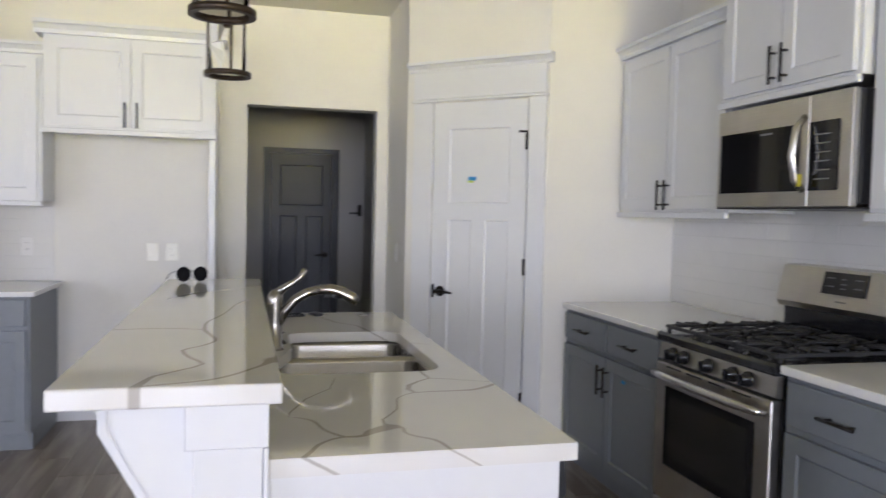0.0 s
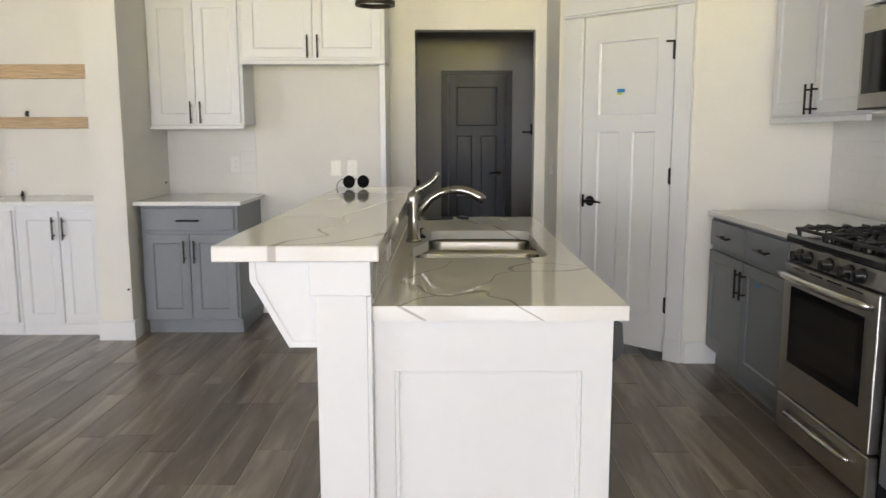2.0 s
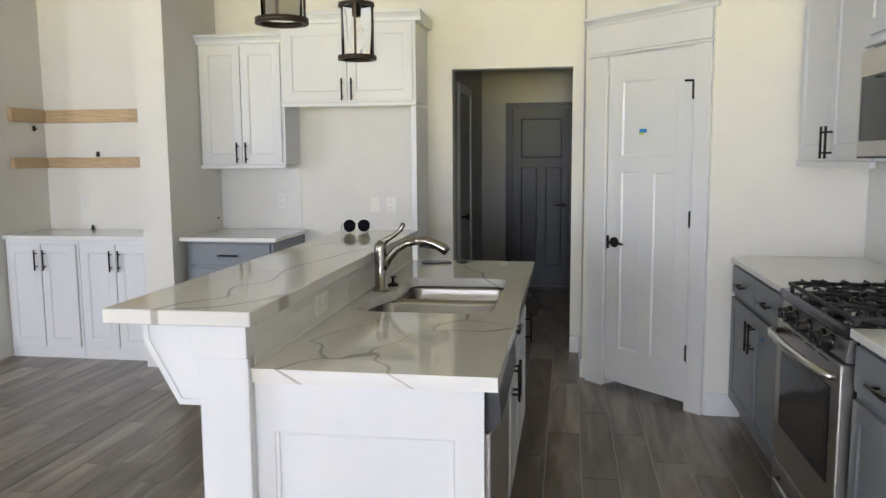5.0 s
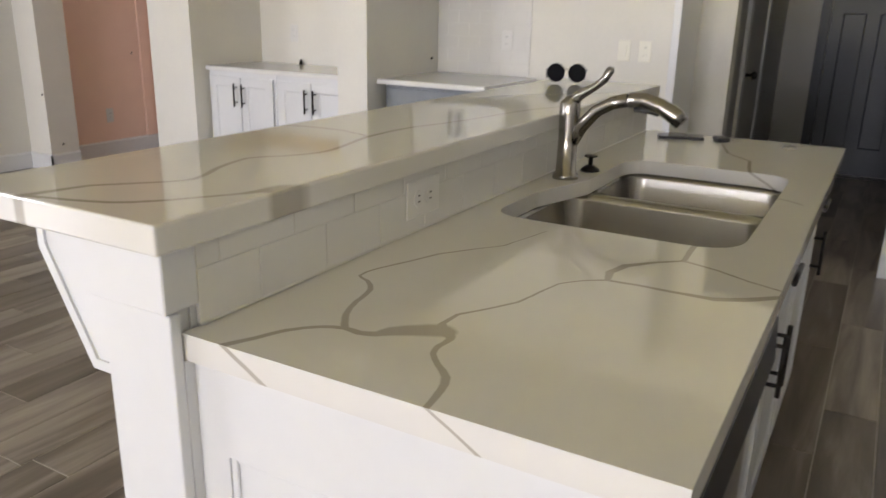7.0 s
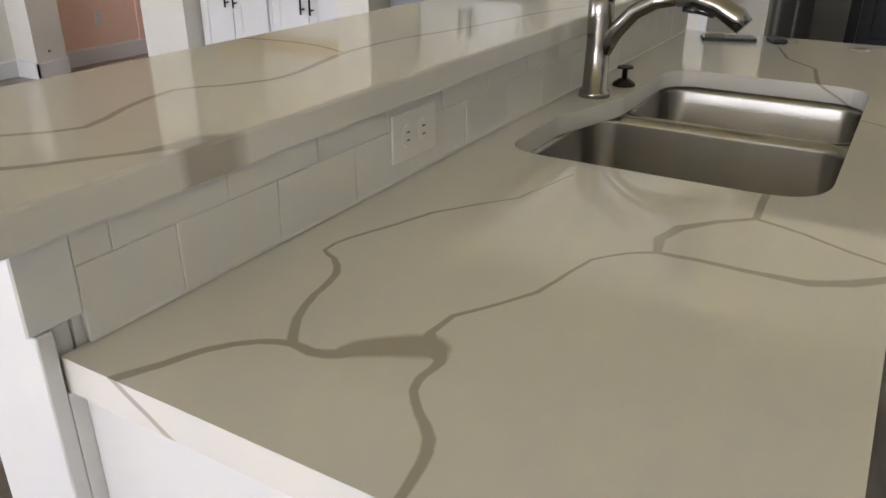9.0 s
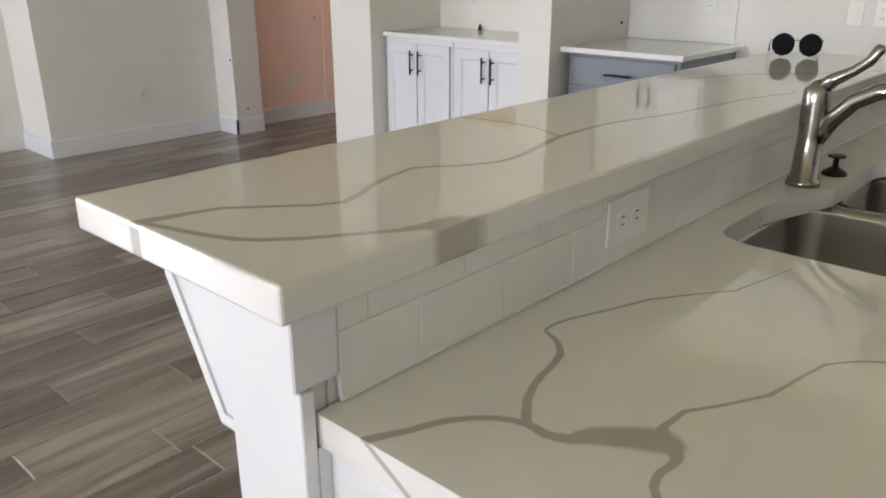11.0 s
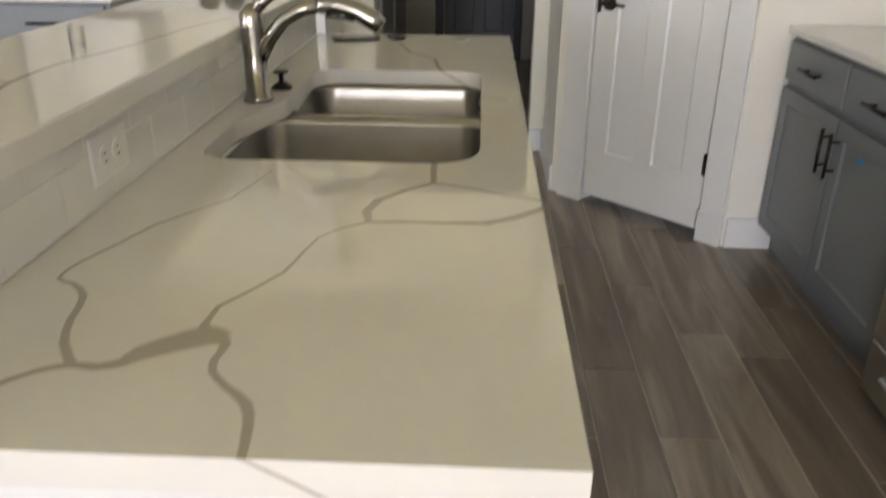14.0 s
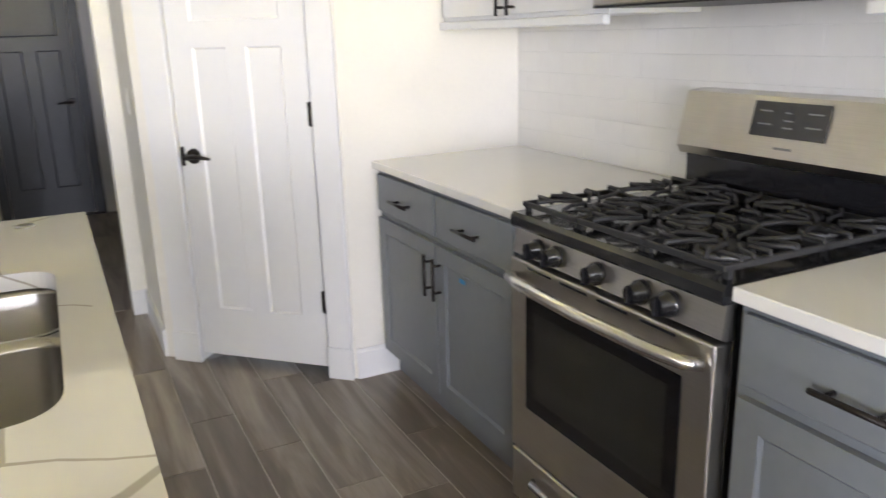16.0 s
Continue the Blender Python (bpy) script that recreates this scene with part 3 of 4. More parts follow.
entry_casing = thing("door_casing", pose(-5.05, 5.84, 0, 0, 0, 90), "door casing on the entry wall, coloured pinkish for warm light", "trim", "", "structure")
part("side_board", bx(0, 0.09, -0.022, -0.0005, 0.131, 2.2, bevel=0.003), M_ENTRY_GLOW, entry_casing)

# ---- cabinets ----


def pull(parent, x, z, y0, length, upright):
    """Black bar pull on two posts."""
    h, s = length / 2, length * 0.32
    bm = B()
    if upright:
        tube(bm, [(x, y0 - 0.03, z - h), (x, y0 - 0.03, z + h)], 0.006, 10)
        for k in (-s, s):
            tube(bm, [(x, y0, z + k), (x, y0 - 0.03, z + k)], 0.005, 8)
    else:
        tube(bm, [(x - h, y0 - 0.03, z), (x + h, y0 - 0.03, z)], 0.006, 10)
        for k in (-s, s):
            tube(bm, [(x + k, y0, z), (x + k, y0 - 0.03, z)], 0.005, 8)
    return part("handle", bm, M_BRONZE, parent, "black bar pull")


def shaker(parent, x0, x1, z0, z1, y, material, name="door", rail=0.058):
    """Framed front, 19 mm thick and proud of the plane y; the flat panel is sunk."""
    ob = panel_door(parent, x1 - x0, z0, z1, -0.019, 0.0188, material, [(rail, x1 - x0 - rail, z0 + rail, z1 - rail)], name, 0.008)
    ob.location = (x0, y, 0)
    return ob


def slab(parent, x0, x1, z0, z1, y, material):
    bm = bx(0, x1 - x0, -0.019, -0.0002, z0, z1, bevel=0.003)
    ob = part("drawer_front", bm, material, parent)
    ob.location = (x0, y, 0)
    return ob


def base_cabinet(m, w, d, material, label, cols, drawer=True, group="", top=0.868, one_drawer=False, toe=0.1, toe_in=0.05, hollow=False):
    cab = thing("base_cabinet", m, label, "cabinet", group)
    if hollow:
        part("face_frame", bx(0, w, 0, 0.016, toe, top), material, cab)
        part("side_panel", bx(0, 0.016, 0.0165, d, toe, top), material, cab)
        part("side_panel", bx(w - 0.016, w, 0.0165, d, toe, top), material, cab)
        part("bottom", bx(0.0165, w - 0.0165, 0.0165, d, toe, toe + 0.016), material, cab)
    else:
        part("body", bx(0, w, 0, d, toe, top, bevel=0.002), material, cab)
    part("toe_kick", bx(0.001, w - 0.001, toe_in, d, 0, toe - 0.0005), material, cab)
    cw = (w - 0.03) / cols
    dz = 0.70 if drawer else top - 0.022
    if drawer:
        n = 1 if one_drawer else cols
        for i in range(n):
            x0 = 0.015 + i * (w - 0.03) / n
            f = slab(cab, x0 + 0.006, x0 + (w - 0.03) / n - 0.006, 0.715, top - 0.018, 0, material)
            pull(f, (w - 0.03) / n / 2 - 0.006, 0.782, -0.019, 0.15, False)
    for i in range(cols):
        x0, x1 = 0.015 + i * cw + 0.004, 0.015 + (i + 1) * cw - 0.004
        f = shaker(cab, x0, x1, toe + 0.02, dz - 0.012, 0, material)
        hx = (x1 - x0 - 0.03) if i % 2 == 0 else 0.03
        pull(f, hx, dz - 0.012 - 0.115, -0.019, 0.15, True)
    return cab


def crown_run(parent, x0, x1, y, z, depth, h=0.065):
    """Stepped crown along the front, with a return at each end."""
    prof = [(0.0, z), (-0.008, z), (-0.012, z + h * 0.3), (-0.03, z + h * 0.62), (-0.042, z + h * 0.72), (-0.042, z + h), (0.0, z + h)]
    bm = prism(B(), [(y + a, b) for a, b in prof], "x", x0 - 0.042, x1 + 0.042)
    box(bm, x0 - 0.040, x1 + 0.040, y, y + depth, z, z + h - 0.001)
    return part("crown", bm, M_WHITE, parent)


def wall_cabinet(m, w, d, z0, z1, label, cols=2, crown=0.065, group="", handle_z=0.085):
    cab = thing("wall_cabinet", m, label, "cabinet", group)
    bm = box(B(), 0, w, 0, d, z0, z1, bevel=0.002)
    part("body", bm, M_WHITE, cab)
    part("light_rail", bx(-0.003, w + 0.003, -0.022, 0.002, z0 - 0.03, z0 - 0.0005, bevel=0.004), M_WHITE, cab)
    cw = (w - 0.04) / cols
    for i in range(cols):
        x0, x1 = 0.02 + i * cw + 0.004, 0.02 + (i + 1) * cw - 0.004
        f = shaker(cab, x0, x1, z0 + 0.015, z1 - 0.02, 0, M_WHITE)
        hx = (x1 - x0 - 0.03) if i % 2 == 0 else 0.03
        pull(f, hx, z0 + handle_z, -0.019, 0.15, True)
    if crown:
        crown_run(cab, 0, w, -0.019, z1 - 0.002, d, crown)
    return cab


# grey cabinet beside the fridge bay
base_cabinet(pose(-1.74, 4.87, 0), 0.645, YB - 4.87, M_GREY, "blue-grey painted base cabinet with one drawer and two doors", 2, one_drawer=True, top=0.8815)
tagged(part("worktop", bx(-1.768, -1.06, 4.815, YB - 0.002, 0.882, CTR, bevel=0.003), M_QPLAIN), "white quartz worktop on the grey cabinet", "worktop")
wall_cabinet(pose(-1.768, 5.215, 0), 0.655, YB - 5.215, 1.415, 2.285, "white shaker wall cabinet with crown moulding")
# fridge surround
fr = wall_cabinet(pose(-1.08, 5.085, 0), 0.965, YB - 5.085, 1.845, 2.385, "white shaker cabinet above the empty fridge bay", crown=0.075, handle_z=0.085)
part("side_panel", bx(0.925, 0.965, 0.002, YB - 5.085, 0.0, 1.814, bevel=0.002), M_WHITE, fr)
# white cabinets in the niche
for i in range(2):
    base_cabinet(pose(-3.165 + i * 0.593, 4.855, 0), 0.59, YN - 4.855, M_WHITE, "white shaker base cabinet in the shelf niche", 2, drawer=False, group="niche cabinets", top=0.8815, toe=0.07, toe_in=0.004)
tagged(part("worktop", bx(-3.168, -1.982, 4.825, YN - 0.002, 0.882, CTR, bevel=0.003), M_QPLAIN), "white quartz worktop in the shelf niche", "worktop")

# unfinished pine shelf cleats on three sides of the niche
for z0, z1 in ((1.745, 1.845), (1.395, 1.475)):
    sh = thing("shelf_frame", pose(0, 0, z0), "raw pine shelf frame fixed round the niche walls", "shelf", "niche shelves")
    part("back_board", bx(-3.13, -2.02, YN - 0.04, YN - 0.001, 0, z1 - z0, bevel=0.003), M_PINE, sh)
    part("side_board", bx(-3.169, -3.131, 4.97, YN - 0.001, 0, z1 - z0, bevel=0.003), M_PINE, sh)
    part("side_board", bx(-2.019, -1.981, 4.97, YN - 0.001, 0, z1 - z0, bevel=0.003), M_PINE, sh)
for x, z in ((-2.72, 1.50), (-3.164, 1.70)):
    bm = box(B(), -0.012, 0.012, -0.012, -0.0005, -0.02, 0.02, bevel=0.002)
    tube(bm, [(0, -0.012, 0), (0, -0.03, -0.005)], 0.006, 8)
    ob = tagged(part("cable_stub", bm, M_BRONZE), "short dark cable stub sticking out of the wall", "cable", "cable stubs")
    ob.matrix_basis = pose(x, YN, z) if x > -3 else pose(-3.17, 5.25, z, 0, 0, 90)

# right-hand run
RX = 1.84
R = -90
base_cabinet(pose(RX, 4.18, 0, 0, 0, R), 1.052, 2.498 - RX, M_GREY, "blue-grey painted base cabinet beside the pantry", 2, group="range wall cabinets", top=0.8795)
cabb = base_cabinet(pose(RX, 2.345, 0, 0, 0, R), 1.05, 2.498 - RX, M_GREY, "blue-grey painted base cabinet beside the range", 2, group="range wall cabinets", top=0.8795)
tagged(part("worktop", bx(1.81, 2.498, 3.128, 4.183, 0.880, CTR, bevel=0.003), M_QPLAIN), "white quartz worktop beside the pantry wall", "worktop")
tagged(part("worktop", bx(1.81, 2.498, 1.28, 2.348, 0.880, CTR, bevel=0.003), M_QPLAIN), "white quartz worktop beside the range", "worktop")
tagged(part("tape", bx(1.8195, 1.8205, 3.44, 3.48, 0.60, 0.615), M_TAPE), "small piece of blue masking tape on the cabinet door", "tape")
wall_cabinet(pose(2.15, 4.18, 0, 0, 0, R), 1.02, 2.498 - 2.15, 1.428, 2.285, "white shaker wall cabinet beside the microwave", group="range wall uppers")
wall_cabinet(pose(2.10, 3.155, 0, 0, 0, R), 0.79, 2.498 - 2.10, 1.905, 2.50, "white shaker cabinet above the microwave", group="range wall uppers", handle_z=0.10)
wall_cabinet(pose(2.15, 2.36, 0, 0, 0, R), 0.95, 2.498 - 2.15, 1.428, 2.285, "white shaker wall cabinet beside the microwave", group="range wall uppers")

# ---- microwave ----
mw = thing("microwave", pose(2.095, 3.128, 1.447, 0, 0, R), "stainless steel over-range microwave with black glass door", "microwave")
part("body", bx(0.001, 0.772, 0.0, 0.41, 0.012, 0.410, bevel=0.003), M_BLACK, mw, "black painted casing")
part("door", bx(0, 0.56, -0.03, -0.001, 0.0, 0.410, bevel=0.004), M_STEEL, mw)
part("window", bx(0.025, 0.515, -0.033, -0.0302, 0.06, 0.31, bevel=0.001), M_BGLASS, mw)
part("control_panel", bx(0.563, 0.773, -0.03, -0.001, 0.0, 0.410, bevel=0.004), M_STEEL, mw)
keys = part("keypad", bx(0.566, 0.715, -0.033, -0.0302, 0.06, 0.31, bevel=0.001), M_BGLASS, mw)
for r in range(6):
    part("marking", bx(0.60, 0.675, -0.0345, -0.0332, 0.10 + r * 0.032, 0.104 + r * 0.032), M_MARK, keys)
part("underside", bx(0.0, 0.76, -0.028, 0.39, -0.006, -0.0005), M_STRIP, mw, "dark vented underside")
bm = tube(B(), [(0.542, -0.033, 0.06), (0.542, -0.07, 0.10), (0.542, -0.085, 0.19), (0.542, -0.07, 0.29), (0.542, -0.033, 0.335)], [0.012, 0.014, 0.015, 0.014, 0.012], 12)
hd = part("handle", bm, M_HANDLE, mw, "curved polished steel handle")
part("tag", bx(0.548, 0.572, -0.066, -0.064, 0.075, 0.12), M_YELLOW, hd, "yellow tag")
part("badge", bx(0.29, 0.36, -0.0342, -0.0331, 0.285, 0.293), M_MARK, mw)

# ---- range ----
rg = thing("gas_range", pose(1.828, 3.12, 0, 0, 0, R), "stainless steel gas range with cast-iron grates", "range")
part("body", bx(0.004, 0.756, 0.012, 0.66, 0.02, 0.868, bevel=0.003), M_BLACK, rg, "black enamelled sides")
part("kick", bx(0.02, 0.74, 0.03, 0.6, 0.0, 0.0195), M_BLACK, rg)
bm = prism(B(), [(-0.008, 0.79), (-0.022, 0.795), (-0.012, 0.868), (0.011, 0.868), (0.011, 0.79)], "x", 0, 0.76)
part("control_panel", bm, M_STEEL, rg)
bm = prism(B(), [(-0.026, 0.8685), (-0.03, 0.875), (-0.03, 0.898), (-0.022, 0.91), (0.62, 0.91), (0.62, 0.8685)], "x", -0.003, 0.763)
part("cooktop", bm, M_BLACK, rg, "glossy black cooktop")
for kx in (0.118, 0.198, 0.368, 0.525, 0.612):
    bm = tube(B(), [(kx, -0.016, 0.828), (kx, -0.03, 0.8275), (kx, -0.031, 0.8275), (kx, -0.056, 0.826)], [0.029, 0.028, 0.024, 0.021], 18)
    box(bm, kx - 0.005, kx + 0.005, -0.066, -0.03, 0.806, 0.848, bevel=0.002)
    part("knob", bm, M_BLACK, rg, "black burner knob")
od = part("oven_door", bx(0.004, 0.756, -0.035, 0.0115, 0.205, 0.785, bevel=0.006, seg=2), M_STEEL, rg)
part("window", bx(0.085, 0.675, -0.038, -0.0352, 0.355, 0.69, bevel=0.001), M_BGLASS, od, "dark oven window")
part("inner_glass", bx(0.125, 0.635, -0.0386, -0.0382, 0.40, 0.655), M_OVEN, od, "smoked inner oven glass")
bm = tube(B(), [(0.03, -0.036, 0.735), (0.05, -0.07, 0.742), (0.14, -0.09, 0.745), (0.38, -0.098, 0.745), (0.62, -0.09, 0.745), (0.71, -0.07, 0.742), (0.73, -0.036, 0.735)],
          [0.013, 0.016, 0.017, 0.017, 0.017, 0.016, 0.013], 14)
part("handle", bm, M_HANDLE, od, "bowed polished steel handle")
for vx in (0.09, 0.24, 0.39, 0.54):
    part("vent", bx(vx, vx + 0.11, -0.037, -0.0352, 0.768, 0.774), M_BLACK, od)
dr = part("drawer", bx(0.004, 0.756, -0.033, 0.0115, 0.03, 0.195, bevel=0.005), M_STEEL, rg)
bm = tube(B(), [(0.12, -0.034, 0.135), (0.14, -0.055, 0.138), (0.38, -0.06, 0.138), (0.62, -0.055, 0.138), (0.64, -0.034, 0.135)], [0.009, 0.011, 0.011, 0.011, 0.009], 10)
part("handle", bm, M_HANDLE, dr)
part("back_riser", bx(0.0, 0.76, 0.60, 0.66, 0.8685, 1.03, bevel=0.003), M_BLACK, rg, "glossy black riser")
bm = prism(B(), [(0.575, 1.02), (0.56, 1.045), (0.597, 1.202), (0.665, 1.208), (0.665, 1.02)], "x", -0.002, 0.762)
bk = part("backguard", bm, M_STEEL, rg)
bm = prism(B(), [(0.570, 1.098), (0.5661, 1.099), (0.5871, 1.189), (0.5912, 1.189)], "x", 0.262, 0.495)
dp = part("display", bm, M_SCREEN, bk, "dark touch control display")
for mx, mz, mw_ in ((0.285, 1.152, 0.04), (0.285, 1.118, 0.045), (0.365, 1.15, 0.02), (0.365, 1.13, 0.03), (0.365, 1.112, 0.03), (0.435, 1.152, 0.045), (0.435, 1.118, 0.045)):
    mz += 0.011
    yy = 0.5635 + (mz - 1.088) * 0.2333
    part("marking", bx(mx, mx + mw_, yy - 0.0012, yy - 0.0002, mz, mz + 0.004), M_MARK, dp)
part("badge", bx(0.35, 0.405, 0.561, 0.563, 1.068, 1.0745), M_MARK, bk)
for bx_, by_, br in ((0.16, 0.14, 0.042), (0.16, 0.44, 0.036), (0.38, 0.29, 0.05), (0.60, 0.14, 0.052), (0.60, 0.44, 0.034)):
    bm = tube(B(), [(bx_, by_, 0.911), (bx_, by_, 0.921)], [br * 1.25, br * 1.2], 24)
    bo = part("burner", bm, M_BURNER, rg, "grey metal burner head")
    bm = tube(B(), [(bx_, by_, 0.9215), (bx_, by_, 0.93), (bx_, by_, 0.933)], [br, br, br * 0.85], 24)
    part("cap", bm, M_IRON, bo)
ZG = 0.942
for g in range(3):
    gx0, gx1 = 0.02 + g * 0.242, 0.02 + (g + 1) * 0.242 - 0.006
    gy0, gy1 = 0.0, 0.57
    bm = B()
    for y in (gy0, (gy0 + gy1) / 2, gy1):
        box(bm, gx0, gx1, y - 0.006, y + 0.006, ZG - 0.016, ZG - 0.002, bevel=0.002)
    for x in (gx0 + 0.006, gx1 - 0.006):
        box(bm, x - 0.006, x + 0.006, gy0, gy1, ZG - 0.016, ZG - 0.002, bevel=0.002)
        for y in (gy0 + 0.01, gy1 - 0.01):
            box(bm, x - 0.007, x + 0.007, y - 0.007, y + 0.007, 0.9105, ZG - 0.014)
    cx = (gx0 + gx1) / 2
    for cy in (0.14, 0.43):
        for k in range(8):
            a = 2 * math.pi * (k + 0.5) / 8
            ox, oy = cx + 0.155 * math.cos(a), cy + 0.155 * math.sin(a)
            ox, oy = min(max(ox, gx0 + 0.006), gx1 - 0.006), min(max(oy, cy - 0.138), cy + 0.138)
            ix, iy = cx + 0.035 * math.cos(a), cy + 0.035 * math.sin(a)
            mx, my = (ox + ix) / 2 + 0.012 * math.sin(a), (oy + iy) / 2 - 0.012 * math.cos(a)
            tube(bm, [(ox, oy, ZG - 0.012), (ox * 0.9 + mx * 0.1, oy * 0.9 + my * 0.1, ZG + 0.004), (mx, my, ZG + 0.004), (ix, iy, ZG + 0.002), (ix, iy, ZG - 0.01)], 0.0058, 6)
    for y in [gy0 + 0.045 + 0.08 * k for k in range(7)]:
        for x, sgn in ((gx0 + 0.006, 1), (gx1 - 0.006, -1)):
            tube(bm, [(x, y, ZG - 0.012), (x, y, ZG + 0.006), (x + sgn * 0.05, y, ZG + 0.005), (x + sgn * 0.06, y, ZG - 0.004)], 0.0055, 6)
    part("grate", bm, M_IRON, rg, "black cast-iron grate")

# ---- island ----
IX0, IX1, IY0, IY1 = -0.026, 0.108, 1.66, 3.79
knee = thing("island_knee_wall", pose(0, 0, 0), "white painted raised knee wall carrying the bar", "island")
part("wall", bx(IX0, IX1 - 0.006, IY0 + 0.004, IY1, 0.0, 1.029), M_WHITE, knee)
part("end_post", bx(IX0 - 0.002, IX1 - 0.008, IY0 - 0.032, IY0 + 0.003, 0.0, 0.941, bevel=0.002), M_WHITE, knee)
part("end_cap", bx(IX0 - 0.016, IX1 + 0.003, IY0 - 0.044, IY0 + 0.0128, 0.942, 1.029, bevel=0.002), M_WHITE, knee)
part("edge_strip", box(bx(IX1 - 0.007, IX1 + 0.0035, IY0 - 0.038, IY0 - 0.0205, 0.0, 0.94, bevel=0.0015), IX1 - 0.007, IX1 + 0.0045, IY0 - 0.0205, IY0 + 0.008, 0.0, 0.8715), M_WHITE, knee)
part("baseboard", bx(IX0 - 0.012, IX0 - 0.0005, IY0 + 0.006, IY1, 0.0, 0.13, bevel=0.003), M_TRIM, knee)
for by in (1.66, 3.60):
    corb = part("bracket", prism(B(), [(IX0 - 0.0005, 1.029), (-0.198, 1.029), (-0.198, 0.972), (-0.103, 0.80), (IX0 - 0.0005, 0.80)], "y", by, by + 0.10), M_WHITE, knee, "white angled bar bracket")
    rim = B()
    outer = [(-0.198, 1.029), (-0.198, 0.972), (-0.103, 0.80), (IX0, 0.80)]
    inner = [(-0.182, 1.029), (-0.182, 0.977), (-0.094, 0.816), (IX0, 0.816)]
    for k in range(3):
        prism(rim, [outer[k], outer[k + 1], inner[k + 1], inner[k]], "y", by - 0.004, by - 0.0003)
    bmesh.ops.remove_doubles(rim, verts=rim.verts, dist=0.0001)
    part("moulding", rim, M_WHITE, corb)

tagged(part("bar_top", bx(-0.274, 0.134, 1.592, 3.836, 1.03, 1.07, bevel=0.004, seg=2), M_QBAR), "veined white quartz bar top on the knee wall", "worktop")

# sink counter with a round-cornered cut-out
SX0, SX1, SY0, SY1 = 0.168, 0.664, 2.42, 3.213


def soft_corners(corners, n=8):
    """Outline whose corners (x, y, radius) are rounded."""
    out = []
    for k, (x, y, rad) in enumerate(corners):
        c = Vector((x, y))
        u = (Vector(corners[k - 1][:2]) - c).normalized()
        v = (Vector(corners[(k + 1) % len(corners)][:2]) - c).normalized()
        cut = rad / math.tan(u.angle(v) / 2)
        for q in range(n + 1):
            f = q / n
            out.append(tuple((c + u * cut) * (1 - f) ** 2 + c * 2 * f * (1 - f) + (c + v * cut) * f * f))
    return out


SFX = 0.226
CUT_OUT = soft_corners([(SX1, SY0, 0.10), (SX1, SY1, 0.085), (SFX, SY1, 0.085), (SFX, 2.86, 0.12), (SX0, 2.66, 0.12), (SX0, SY0, 0.07)])


def slab_with_hole(x0, x1, y0, y1, z0, z1, hole):
    bm = B()
    o = [bm.verts.new((*p, z1)) for p in ((x0, y0), (x1, y0), (x1, y1), (x0, y1))]
    h = [bm.verts.new((*p, z1)) for p in hole]
    es = [bm.edges.new((v[i], v[(i + 1) % len(v)])) for v in (o, h) for i in range(len(v))]
    bmesh.ops.triangle_fill(bm, edges=es, use_beauty=True)
    bmesh.ops.recalc_face_normals(bm, faces=bm.faces)
    for f in bm.faces:
        if f.normal.z < 0:
            f.normal_flip()
    ext = bmesh.ops.extrude_face_region(bm, geom=list(bm.faces))
    for v in ext["geom"]:
        if isinstance(v, bmesh.types.BMVert):
            v.co.z = z0
    bmesh.ops.recalc_face_normals(bm, faces=bm.faces)
    return bm


tagged(part("worktop", slab_with_hole(IX1 - 0.001, 0.757, 1.643, 3.822, 0.872, CTR, CUT_OUT), M_QUARTZ), "veined white quartz island worktop with sink cut-out", "worktop")

sink = thing("sink", pose(0, 0, 0), "undermount double bowl stainless steel sink", "sink")


def bowl(x0, x1, y0, y1, r, depth):
    bm = B()
    rows = []
    for ins, z in ((-0.012, 0.8715), (0.0, 0.8705), (0.004, 0.855), (0.012, 0.871 - depth + 0.03), (0.03, 0.871 - depth + 0.006), (0.06, 0.871 - depth)):
        rows.append([bm.verts.new((*p, z)) for p in rounded(x0 + ins, x1 - ins, y0 + ins, y1 - ins, max(r - ins, 0.02), 8)])
    for a, b in zip(rows, rows[1:]):
        for k in range(len(a)):
            f = bm.faces.new((a[k], b[k], b[(k + 1) % len(a)], a[(k + 1) % len(a)]))
            f.smooth = True
    bm.faces.new(rows[-1])
    bmesh.ops.recalc_face_normals(bm, faces=bm.faces)
    bmesh.ops.reverse_faces(bm, faces=bm.faces) if bm.faces[-1].normal.z < 0 else None
    return bm


DIV = 2.875
for x0, y0, y1, dep in ((SX0 - 0.004, SY0 - 0.004, DIV - 0.012, 0.2), (SFX - 0.004, DIV + 0.012, SY1 + 0.004, 0.2)):
    bo = part("bowl", bowl(x0, SX1 + 0.004, y0, y1, 0.058, dep), M_SINK, sink)
    part("flange", slab_with_hole(SX0 - 0.02, SX1 + 0.02, y0 - 0.0118, y1 + 0.0118, 0.866, 0.8698, rounded(x0, SX1 + 0.004, y0, y1, 0.058, 8)), M_SINK, sink)
    cxx, cyy = (x0 + SX1) / 2, (y0 + y1) / 2
    part("drain", tube(B(), [(cxx, cyy, 0.871 - dep + 0.0005), (cxx, cyy, 0.871 - dep + 0.003)], [0.045, 0.042], 20), M_HANDLE, bo)

